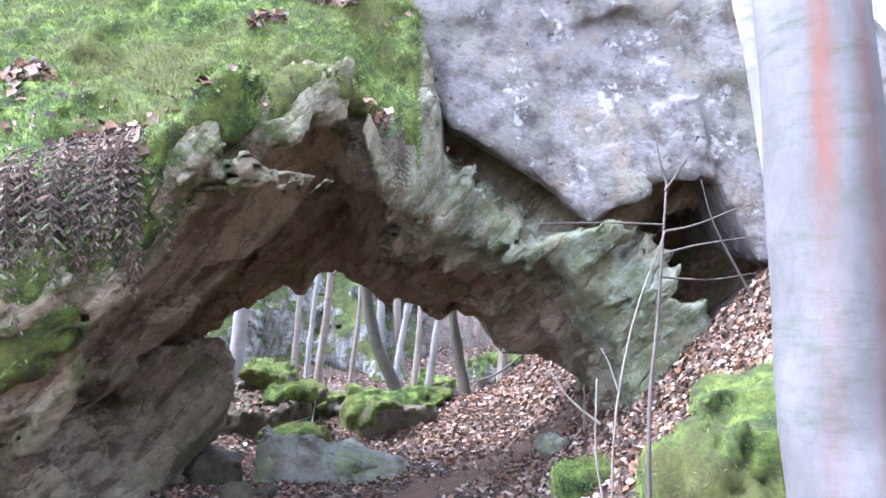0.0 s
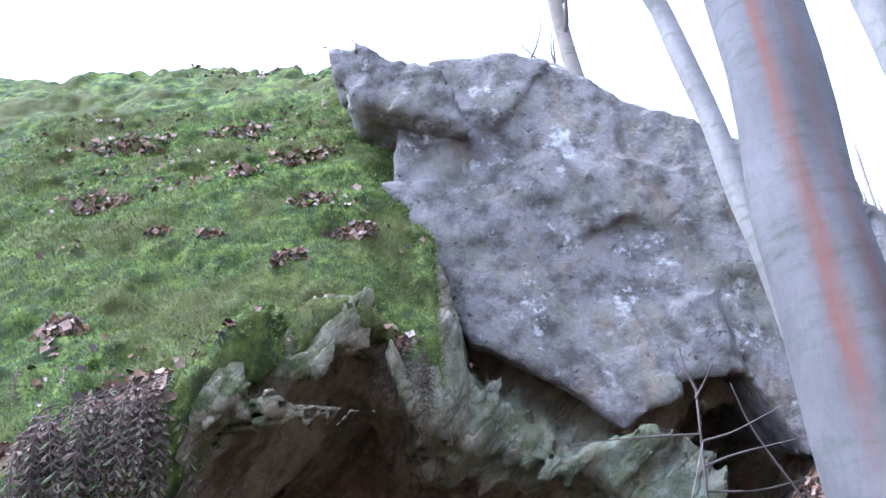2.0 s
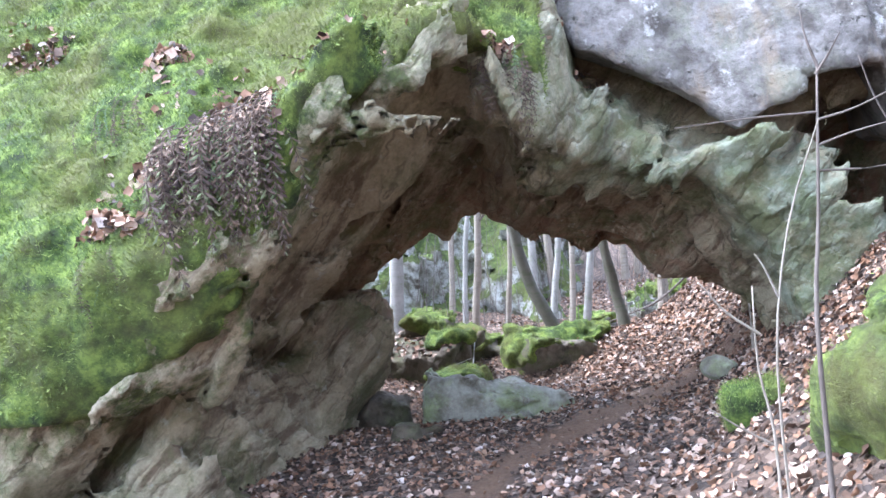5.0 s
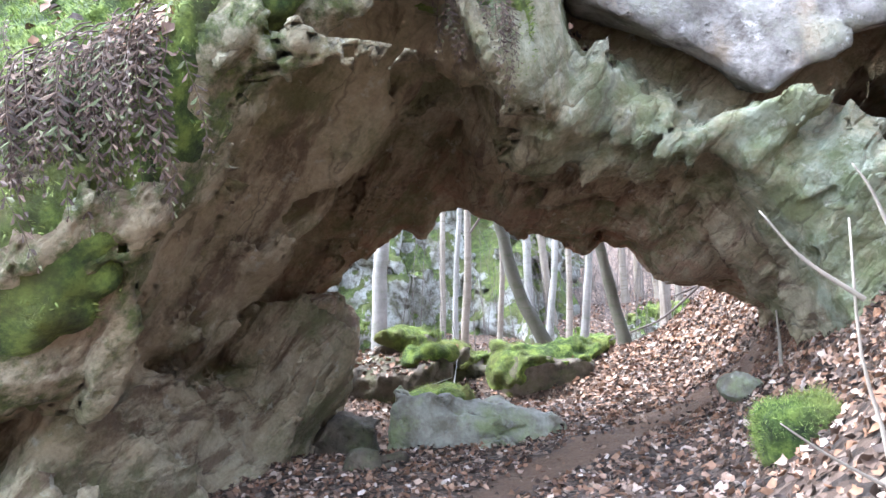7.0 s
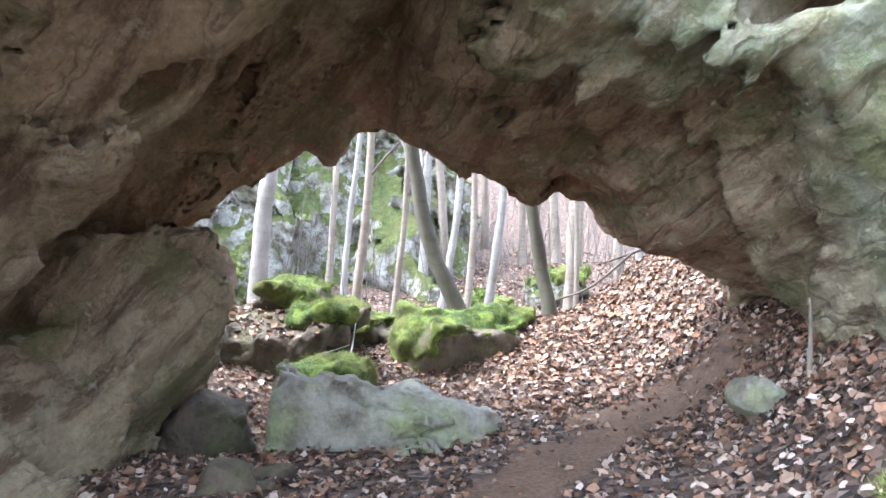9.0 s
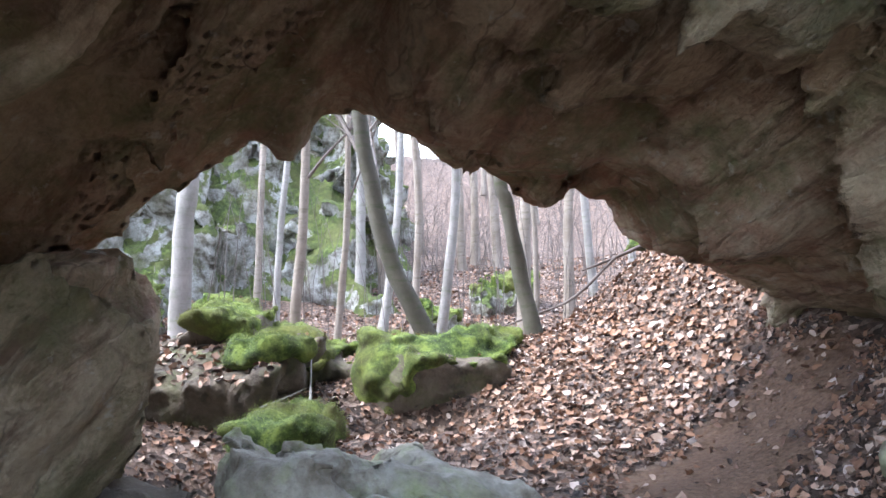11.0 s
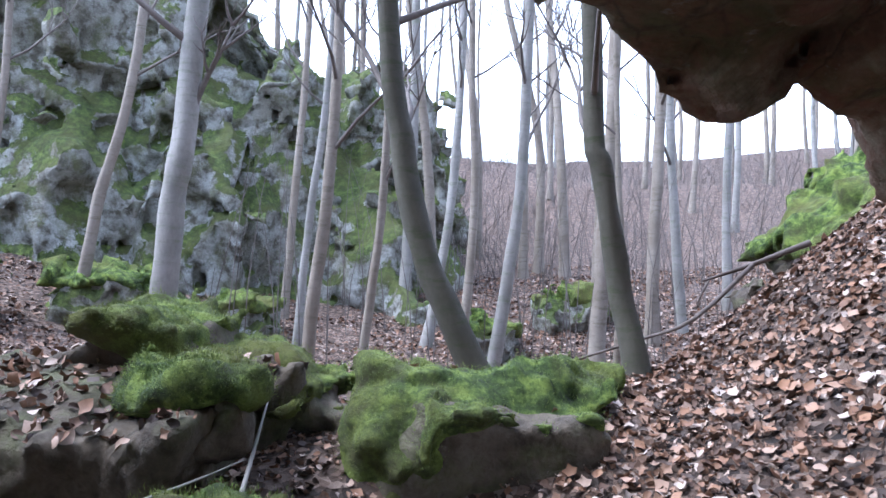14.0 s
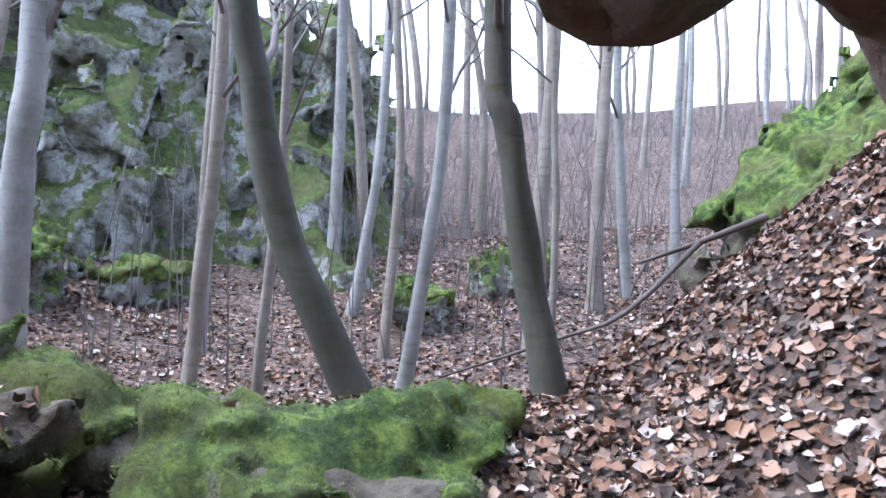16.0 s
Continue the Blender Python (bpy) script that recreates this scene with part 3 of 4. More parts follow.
def grey_shape(X, Y, Z):
    B = np.interp(X, [-0.3, 0.22, 0.78, 1.27, 1.55, 1.8, 2.4, 2.75, 4.5], [3.55, 3.35, 2.95, 2.55, 2.7, 2.85, 2.98, 2.2, 1.8])
    f = smax(6.4 + 0.12 * (Z - 2.6) + 0.06 * (X - 1) - Y, (B + 0.25 * (Y - 6.5) - Z) * 0.85, 0.06)
    f = smax(f, (-0.03 - 0.32 * np.minimum(Z - 3.5, 1.6) + 0.3 * np.maximum(0, Z - 5.4) - X) * 0.95, 0.05)
    f = smax(f, (Z - 6.75 + 0.75 * np.maximum(0, X - 1.1) - 0.1 * (Y - 6.5)) * 0.85, 0.1)
    f = smax(f, Y - 9.0, 0.2)
    return smax(f, X - 4.3, 0.2)


grey_me = solid("grey_block", (-1.6, 5.9, 1.6), (4.5, 9.2, 7.2), 0.055, grey_shape, slab_relief)
part("grey_block", grey_me, M_GREY, rock_arch, "smooth violet-grey slab with pale flaked patches")


def cap_shape(X, Y, Z):
    u, v = X + 0.47 + 0.35 * (Z - 6.1), Z - 6.05 + 0.35 * (X + 0.35)
    return smax(smax(np.abs(u) - 0.5, np.abs(v) - 0.33, 0.08), np.abs(Y - 6.9) - 0.6, 0.08)


part("cap_block", solid("cap_block", (-2, 5.9, 5), (0.5, 7.9, 7.2), 0.05, cap_shape, rough_rock(0.12, 0.4)), M_GREY, rock_arch, "loose grey block jutting over the slab")


def moss_shape(X, Y, Z):
    x2, y2 = X[:, :, 0], Y[:, :, 0]
    C = ceiling_z(x2, y2)[:, :, None]
    lo = np.interp(x2, [-8, -3, -2.3, -1.7, -1.2, -0.5], [0.2, 0.16, 0.16, 0.18, 0.25, 0.25])[:, :, None]
    patch = fbm(x2, y2, 0 * x2 + 11, 0.9, 4)[:, :, None]
    th = -0.06 + 0.19 * step(0.0, 0.3, Z - C - lo + 0.42 * patch) * (0.8 + 0.25 * patch)
    f = smax(arch_shape(X, Y, Z) - th, (C + np.interp(x2, [-3, -2.2, -1.6, -0.5], [0.03, 0.08, 0.2, 0.2])[:, :, None] - Z) * 0.68, 0.06)
    f = smax(f, X + 0.05 + 0.22 * (Y - 5.8) + 0.18 * patch, 0.05)
    f = smax(f, np.minimum(moss_plane(x2, y2)[:, :, None] - 0.5 - Z, Y - front_y(x2)[:, :, None] - 0.3 + 0.1 * patch), 0.05)
    return smax(f, Y - 9.2, 0.1)


def moss_relief(x, y, z):
    return 0.075 * fbm(x, y, z, 0.35, 3, 0.6) - 0.05 * np.abs(vnoise(x * 6, y * 6, z * 6 + 0.5))


moss_cover = part("moss_cover", solid("moss_cover", (-8, 3.6, 0.8), (-0.2, 9.4, 8.8), 0.05, moss_shape, moss_relief, 0.35), M_MOSS, rock_arch, "thick bright green moss")


# ---- boulders ----
def boulder(name, label, at, size, turn=0.0, tilt=(0, 0), seed=0, mat=M_BOULDER, mossy=None, h=0.045, squareness=4.0, rough=0.14, slant=0.0):
    """One rock: a rounded block with broken faces; mossy is how far moss comes down from its top."""
    rot = Euler((radians(tilt[0]), radians(tilt[1]), radians(turn))).to_matrix()
    R = np.array(rot.transposed())
    reach = max(size) * 1.15 + 0.1

    def shape(X, Y, Z):
        u = [(R[i, 0] * X + R[i, 1] * Y + R[i, 2] * Z) / size[i] for i in range(3)]
        n = (np.abs(u[0]) ** squareness + np.abs(u[1]) ** squareness + np.abs(u[2]) ** squareness) ** (1 / squareness)
        return (n - 1) * min(size)

    def relief(x, y, z):
        return rough_rock(rough, 0.45)(x + seed * 7.7, y, z)

    root = thing(name, label, "boulder", at)
    me = solid("stone", (-reach,) * 3, (reach,) * 3, h, shape, relief, 0.4)
    me.transform(Matrix.Translation(at))
    part("stone", me, mat, root)
    if mossy is not None:
        def moss(X, Y, Z):
            f = shape(X, Y, Z)
            m = np.abs(f) < 0.35
            f[m] += relief(X[m], Y[m], Z[m])
            th = 0.055 + 0.025 * fbm(X, Y, Z, 0.3, 3)
            lim = (mossy * size[2] + slant * X - Z + 0.09 * fbm(X + seed, Y, Z * 0.3, 0.5, 3)) * 0.8
            return smax(f - th, lim, 0.05)
        me = solid("moss", (-reach,) * 3, (reach,) * 3, h, moss, moss_relief, 0.2)
        me.transform(Matrix.Translation(at))
        part("moss", me, M_MOSS, root, "bright green moss cushion")
    return root


def block(name, label, lo, hi, planes, mat=M_BOULDER, seed=0, mossy=(), bite=None, h=0.032, rough=0.06, thick=0.035, spread=0.06):
    """One angular rock bounded by planes, each a normal and a place on it; mossy names the faces on which moss grows."""
    faces = []
    for n, q in planes:
        n = Vector(n).normalized()
        faces.append((n, n.dot(Vector(q))))

    def dist(X, Y, Z, which):
        w = 0.05 * vnoise(X * 2.3 + seed, Y * 2.3, Z * 2.3)
        out = None
        for k in which:
            n, d = faces[k]
            g = n[0] * X + n[1] * Y + n[2] * Z - d + w
            out = g if out is None else smax(out, g, 0.05)
        return out

    def shape(X, Y, Z):
        f = dist(X, Y, Z, range(len(faces)))
        if bite:
            f = smax(f, -ellipsoid(X, Y, Z, *bite), 0.06)
        return f

    def relief(x, y, z):
        return rough_rock(rough, 0.4)(x + seed * 7.7, y, z)

    root = thing(name, label, "boulder", [(a + b) / 2 for a, b in zip(lo, hi)])
    part("stone", solid("stone", lo, hi, h, shape, relief, 0.3), mat, root)
    if mossy:
        def moss(X, Y, Z):
            f = shape(X, Y, Z)
            away = f - dist(X, Y, Z, mossy)
            m = np.abs(f) < 0.3
            f[m] += relief(X[m], Y[m], Z[m])
            ragged = fbm(X + seed, Y, Z, 0.35, 3)
            return smax(f - thick * (1 + 0.5 * ragged), away - spread + 0.09 * ragged, 0.03)
        part("moss", solid("moss", lo, hi, h, moss, moss_relief, 0.15), M_MOSS, root, "bright green moss cushion")
    return root


block("long_boulder", "long pale grey boulder with a worn ledge beside the path", (-2.2, 7.4, -0.5), (-0.2, 8.9, 0.7),
      [((0.2, 0.05, 0.95), (-1.5, 7.95, 0.38)), ((-0.9, -0.3, 0.2), (-1.93, 8.1, 0.15)), ((-0.1, -0.95, 0.12), (-1.3, 7.75, 0.1)), ((0.7, -0.6, -0.35), (-0.62, 7.95, 0.1)),
       ((0.9, 0.3, 0.25), (-0.46, 8.1, 0.15)), ((0, 1, 0.2), (-1.2, 8.55, 0.1)), ((0, 0, -1), (-1.2, 8.1, -0.35))], M_PALE, 1, (), ((-0.85, 7.68, 0.02), (0.42, 0.2, 0.12), 0.0), rough=0.13)
block("mossy_boulder", "dark angular boulder with thick green moss on its top and flank", (-1.8, 10.3, -0.5), (0.2, 12.0, 0.95),
      [((0.13, -0.17, 1.0), (-0.15, 11.17, 0.55)), ((-0.72, -0.62, 0.3), (-1.08, 10.8, 0.4)), ((0.1, -0.96, -0.2), (-0.5, 10.78, 0.46)), ((0.93, -0.15, -0.1), (-0.1, 11.0, 0.45)),
       ((-1, 0.1, 0.15), (-1.42, 11.0, 0.2)), ((0, 1, 0.25), (-0.7, 11.65, 0.3)), ((0, 0, -1), (-0.7, 11, -0.4))], M_BOULDER, 2, (0, 1), thick=0.03, rough=0.05)
block("ledge_block", "dark square rock ledge covered with fallen leaves", (-4.2, 9.9, -0.6), (-1.7, 11.7, 0.95),
      [((0.02, -0.16, 1.0), (-2.6, 10.3, 0.54)), ((0.05, -0.97, -0.2), (-2.6, 10.25, 0.5)), ((0.95, -0.2, -0.3), (-2.05, 10.5, 0.55)), ((-1, 0, 0.1), (-3.95, 10.6, 0.3)),
       ((0, 1, 0.1), (-2.6, 11.5, 0.3)), ((0, 0, -1), (-2.6, 10.5, -0.5))], M_BOULDER, 3, rough=0.12, h=0.04)
block("mossy_slab", "flat dark slab with a mossy rim leaning on the ledge", (-3.6, 11.0, 0.3), (-2.1, 12.2, 1.2),
      [((0.12, -0.12, 1.0), (-2.75, 11.4, 0.93)), ((0.0, -1.0, -0.3), (-2.8, 11.25, 0.8)), ((-0.7, -0.1, 0.7), (-3.02, 11.4, 0.86)), ((0.95, -0.2, 0.3), (-2.4, 11.4, 0.8)),
       ((0, 1, 0), (-2.7, 12.0, 0.8)), ((0.1, 0, -1), (-2.75, 11.4, 0.45)), ((-1, 0, -0.3), (-3.3, 11.4, 0.65))], M_BOULDER, 4, (0,), rough=0.06, thick=0.03)
boulder("mossy_slab", "narrow mossy stone sloping down behind the ledge", (-2.0, 11.75, 0.5), (0.7, 0.2, 0.12), -12, (0, 20), 5, mossy=0.2)
boulder("small_boulder", "small dark stone with a mossy top on the ledge", (-2.15, 10.75, 0.55), (0.22, 0.25, 0.17), 30, (0, 15), 12, mossy=0.8)
boulder("small_boulder", "small mossy boulder in the leaf litter", (-1.92, 9.75, 0.06), (0.27, 0.25, 0.2), 0, (0, 5), 6, mossy=0.35)
boulder("mossy_boulder", "low boulder swathed in bright green moss on the slope", (1.58, 3.4, 0.82), (0.47, 0.5, 0.4), 20, (0, -25), 7, mossy=-0.9)
boulder("leaning_rock", "smooth dark rock leaning in the hollow", (-2.5, 8.3, -0.2), (0.28, 0.25, 0.42), 0, (10, 15), 8)
boulder("path_stone", "pale greenish stone lying on the bare path", (1.02, 7.25, 0.46), (0.13, 0.10, 0.09), 20, (0, 20), 10, M_PALE, h=0.025, rough=0.06)
boulder("path_stone", "small dark stone beside the hollow", (-1.75, 6.9, 0.02), (0.2, 0.14, 0.12), 20, (0, 10), 13, h=0.035, rough=0.08)
boulder("mossy_stone", "small moss-covered stone among the leaves", (0.98, 5.3, 0.44), (0.075, 0.09, 0.06), 0, (0, -20), 11, mossy=-0.9, h=0.035, rough=0.08)
boulder("mossy_outcrop", "moss-grown outcrop on the crest of the slope", (5.0, 15.6, 2.4), (2.1, 1.6, 0.55), 10, (0, -42), 14, mossy=-1.5, h=0.08, rough=0.3)


for k, (x, y, s) in enumerate([(-7.2, 20.6, 0.9), (-5.2, 21.8, 0.6), (-0.2, 21.6, 0.55), (-9.2, 18.6, 1.0), (1.6, 23.5, 0.7)]):
    boulder("mossy_boulder", "mossy limestone boulder at the foot of the crag", (x, y, float(ground_z(x, y)) + s * 0.3), (s, s * 0.8, s * 0.7), 40 * k, (10, 8), 30 + k, M_CRAG, mossy=0.7, h=0.09, rough=0.3)


# ---- trees ----
def tube(bm, pts, radii, sides=10, wob=0.0, seed=0):
    rings = []
    ref = Vector((1, 0, 0))
    for i, (p, r) in enumerate(zip(pts, radii)):
        d = (pts[min(i + 1, len(pts) - 1)] - pts[max(i - 1, 0)]).normalized()
        a = (ref - d * ref.dot(d)).normalized()
        b = d.cross(a)
        ring = []
        for s in range(sides):
            an = 2 * math.pi * s / sides
            rr = r * (1 + wob * noise.noise(Vector((math.cos(an) * 1.3 + seed, math.sin(an) * 1.3, i * 0.35))))
            ring.append(bm.verts.new(p + (a * math.cos(an) + b * math.sin(an)) * rr))
        rings.append(ring)
    for r0, r1 in zip(rings, rings[1:]):
        for s in range(sides):
            f = bm.faces.new((r0[s], r0[(s + 1) % sides], r1[(s + 1) % sides], r1[s]))
            f.smooth = True
    bm.faces.new(rings[-1])


def bend(points, n):
    """A smooth line of n places through the given ones."""
    P = [Vector(p) for p in points]
    P = [P[0] * 2 - P[1], *P, P[-1] * 2 - P[-2]]
    out = []
    for i in range(n):
        t = i / (n - 1) * (len(P) - 3)
        k = min(int(t), len(P) - 4)
        t -= k
        a, b, c, d = P[k:k + 4]
        out.append(0.5 * ((2 * b) + (c - a) * t + (2 * a - 5 * b + 4 * c - d) * t * t + (3 * b - a - 3 * c + d) * t ** 3))
    return out


def twigs(bm, p, d, r, length, level, rnd):
    n = 5
    pts, q = [], Vector(p)
    for i in range(n):
        pts.append(q.copy())
        d = (d + Vector((rnd.uniform(-.25, .25), rnd.uniform(-.25, .25), rnd.uniform(-.05, .22)))).normalized()
        q = q + d * length / (n - 1)
    tube(bm, pts, [max(0.003, r * (1 - 0.8 * i / (n - 1))) for i in range(n)], 5 if level > 0 else 3)
    if level > 0:
        for i in range(2, n):
            for _ in range(2):
                e = (d + Vector((rnd.uniform(-1, 1), rnd.uniform(-1, 1), rnd.uniform(-.2, .6)))).normalized()
                twigs(bm, pts[i], e, r * 0.45, length * rnd.uniform(0.35, 0.6), level - 1, rnd)


def tree(label, points, r0, r1, mat, crown=True, seed=0, sides=12, level=2, name="tree"):
    rnd = random.Random(seed)
    base = Vector(points[0])
    base.z = float(ground_z(base.x, base.y)) - 0.08
    pts = [base] + [Vector(p) for p in points[1:]]
    root = thing(name, label, "tree", base, "bare trees of the wood")
    line = bend(pts, 26)
    for i, p in enumerate(line[1:], 1):
        p += Vector((noise.noise(Vector((seed * 3.1, i * 0.3, 0))), noise.noise(Vector((seed * 5.7, i * 0.3, 9))), 0)) * min(0.022, r0 * 0.2)
    n = len(line)
    radii = [r1 + (r0 - r1) * (1 - i / (n - 1)) + r0 * 0.35 * math.exp(-i * 0.9) for i in range(n)]
    bm = bmesh.new()
    tube(bm, line, radii, sides, 0.16, seed)
    part("trunk", bm, mat, root)
    if crown:
        bm = bmesh.new()
        for i in range(int(n * 0.62), n, 2):
            a = rnd.uniform(0, 6.28)
            twigs(bm, line[i], Vector((math.cos(a), math.sin(a), rnd.uniform(0.5, 1.2))).normalized(), radii[i] * 0.4, rnd.uniform(1.2, 2.6), level, rnd)
        part("crown", bm, M_TWIG, root, "bare leafless branches")
    return root


beech = tree("smooth grey beech with a rust-red streak beside the path", [(1.33, 2.4, 0), (1.28, 2.42, 1.2), (1.28, 2.45, 2.3), (1.32, 2.48, 3.5), (1.4, 2.6, 7.0)], 0.205, 0.17, M_RUSTBEECH, False, 1, 36)
bt = beech.children[0].data
bc = np.empty(len(bt.vertices) * 3, dtype=np.float32)
bt.vertices.foreach_get("co", bc)
bc = bc.reshape(-1, 3)
ang = np.arctan2(bc[:, 1] - 2.45, bc[:, 0] - 1.29) + 2.05 - 0.10 * (bc[:, 2] - 2.3)
bt.attributes.new("rust", "FLOAT", "POINT").data.foreach_set("value", ((np.exp(-(ang / 0.16) ** 2) * (0.25 + 0.75 * step(1.6, 2.0, bc[:, 2])) + 0.45 * np.exp(-((ang - 0.75) / 0.2) ** 2))).astype(np.float32))
tree("pale grey beech with a mossy patch in the gully", [(-4.45, 15.8, 0), (-4.27, 15.8, 2.0), (-4.1, 15.8, 3.3), (-3.6, 15.8, 9)], 0.165, 0.12, M_BEECH, True, 2, 18)
tree("dark green bent tree leaning over the boulders", [(-0.6, 12.6, 0), (-0.95, 12.65, 1.0), (-1.15, 12.7, 1.5), (-1.3, 12.75, 2.2), (-1.42, 12.8, 3.2), (-1.7, 13.0, 8)], 0.112, 0.08, M_GREENBARK, True, 3, 18)
tree("dark leaning trunk on the crest of the slope", [(0.38, 12.2, 0), (0.24, 12.3, 1.27), (0.14, 12.3, 2.0), (0.08, 12.35, 2.8), (0.0, 12.5, 8)], 0.088, 0.068, M_GREENBARK, True, 4, 16)
for i, (x0, y0, x1, z1, x2, z2, r) in enumerate([(-2.9, 16.6, -2.72, 0.9, -2.5, 3.1, .12), (-0.53, 17.0, -0.2, 1.28, 0.0, 3.13, .12), (-0.85, 20, -0.6, 2.4, -0.65, 5.0, .10),
        (-2.2, 16.9, -2.05, 0.75, -1.85, 2.7, .09), (-1.5, 22, -1.05, 2.5, -0.85, 5.3, .13), (1.5, 20, 1.62, 1.5, 1.84, 5.0, .18), (3.0, 22, 3.05, 2.0, 3.2, 5.0, .17), (3.9, 23, 3.8, 1.5, 3.67, 3.9, .15),
        (0.95, 28, 0.98, 3, 1.0, 6, .16), (1.3, 17.5, 1.4, 1.5, 1.35, 3.5, .07), (-3.7, 20, -3.5, 2.0, -3.2, 4.5, .10), (-7.6, 20, -7.2, 2.5, -6.6, 5.0, .14), (-8.6, 19, -8.5, 2.5, -8.3, 5.0, .10), (5.2, 24, 5.2, 3, 5.3, 6, .13), (-4.6, 23, -4.4, 3, -4.2, 6, .12), (2.4, 25, 2.5, 3, 2.4, 6, .13)]):
    tree("slender grey-brown tree in the gully", [(x0, y0, 0), (x1, y0, z1), (x2, y0, z2), (x2 + (x2 - x1) * 0.8, y0, z2 + 5)], r * 0.82, r * 0.5, (M_BROWN, M_BEECH)[i % 3 % 2], True, 20 + i, 12, 1)
tree("grey mossy stem beside the slab", [(2.45, 5.1, 0), (2.25, 5.05, 3.2), (2.1, 5, 4.2), (1.9, 5, 5.5), (1.7, 5, 6.3), (1.5, 5, 8.5)], 0.10, 0.07, M_BEECH, False, 71, 14)
tree("grey trunk high on the bank", [(4.0, 5.2, 0), (3.85, 5.2, 4), (3.7, 5.2, 6), (3.4, 5.2, 10)], 0.16, 0.13, M_BEECH, False, 72, 14)
tree("forked grey tree above the slab", [(2.3, 9.5, 0), (2.2, 9.5, 6), (2.15, 9.4, 7.2), (1.9, 9.3, 9), (1.8, 9.3, 11)], 0.16, 0.10, M_BROWN, True, 73, 12, 1)
models = [tree("thin bare tree of the far slope", [(60 + 3 * k, 60, 0), (60 + 3 * k + 0.2 * k - 0.3, 60, 16), (60 + 3 * k + 0.5 - 0.3 * k, 60, 21), (60 + 3 * k + 0.2, 60, 28)], 0.15, 0.07, (M_BROWN, M_BEECH, M_BROWN)[k], True, 50 + k, 8, 1) for k in range(3)]
rnd = random.Random(4)
for i in range(105):
    x, y = rnd.uniform(-26, 32), 23 + 40 * rnd.random() ** 0.8
    copy_thing(models[i % 3], pose(x, y, float(ground_z(x, y)) - 0.1, rnd.uniform(-4, 4), rnd.uniform(-4, 4), rnd.uniform(0, 360)))


# ---- the crag across the gully ----
def crag_shape(X, Y, Z):
    g = ground_z(X[:, :, 0], Y[:, :, 0])[:, :, None]
    x2, y2 = X[:, :, 0:1], Y[:, :, 0:1]
    face = 26.8 + 0.5 * (np.maximum(X, -11) + 1) + 0.35 * (Z - 2) + 1.6 * fbm(X, Y, Z, 4.0, 3)
    top = 4.5 + 0.55 * np.maximum(0, -x2 - 2) + 0.9 * fbm(x2, y2, 0 * x2, 3.0, 2)
    f = smax(face - Y, (Z - top) * 0.8, 0.3)
    f = smax(f, X + 0.8 + 0.3 * Z, 0.4)
    f = smax(f, Y - 38, 0.3)
    return smax(f, g - 1.0 - Z, 0.2)


def crag_relief(x, y, z):
    return 1.1 * facets(x, y, z * 0.7, 1.9) + 0.65 * facets(x, y, z * 0.8, 0.8) + 0.3 * fbm(x, y, z, 1.0, 3)


crag = thing("crag", "tall broken limestone crag patched with moss across the gully", "cliff", (-8, 30, 0))
def crest_shape(X, Y, Z):
    return smax(np.abs(X + 2.6 + 0.2 * Z) - 1.0, smax(np.abs(Y - 28.2) - 1.2, np.abs(Z - 5.0) - 1.3, 0.3), 0.3)


part("crest_block", solid("crest_block", (-6, 25.5, 2), (1, 31, 8), 0.17, crest_shape, crag_relief, 1.2), M_CRAG, crag, "jutting mossy block on the crag's crest")
part("cliff_face", solid("cliff_face", (-24, 18, -1.5), (1, 39, 13), 0.17, crag_shape, crag_relief, 1.8), M_CRAG, crag)


# ---- thickets ----
def stems(name, n, area, height, r, seed, lean=0.3):
    """Many thin bare shoots in one mesh."""
    rn = np.random.default_rng(seed)
    x, y = rn.uniform(area[0], area[1], n), rn.uniform(area[2], area[3], n)
    z = ground_z(x, y)
    hh = rn.uniform(height[0], height[1], n)
    segs, sides = 4, 3
    a = rn.uniform(0, 6.28, n)
    V = np.zeros((n, segs, sides, 3))
    for s in range(segs):
        u = s / (segs - 1)
        for k in range(sides):
            an = 2 * math.pi * k / sides
            rr = r * (1 - 0.75 * u)
            V[:, s, k, 0] = x + np.cos(a) * lean * u * u * hh + rr * math.cos(an)
            V[:, s, k, 1] = y + np.sin(a) * lean * u * u * hh + rr * math.sin(an)
            V[:, s, k, 2] = z - 0.05 + hh * u
    base = (np.arange(n) * segs * sides)[:, None]
    q = np.array([[s * sides + k, s * sides + (k + 1) % sides, (s + 1) * sides + (k + 1) % sides, (s + 1) * sides + k] for s in range(segs - 1) for k in range(sides)])
    Q = (base[:, :, None] + q[None]).reshape(-1, 4)
    return mesh_from(name, V.reshape(-1, 3), Q)


for nm, lab, args in (("thicket", "dense bare brushwood on the far slope", (5500, (-22, 28, 26, 64), (0.4, 2.0), 0.015, 8, 1.0)),
                      ("brushwood", "thin bare saplings standing in the gully", (160, (-5, 6, 17, 30), (1.5, 5.0), 0.014, 9, 0.25))):
    ob = tagged(new(nm, stems(nm, *args)), lab, "brushwood", kind="stuff")
    ob.data.materials.append(M_TWIG)


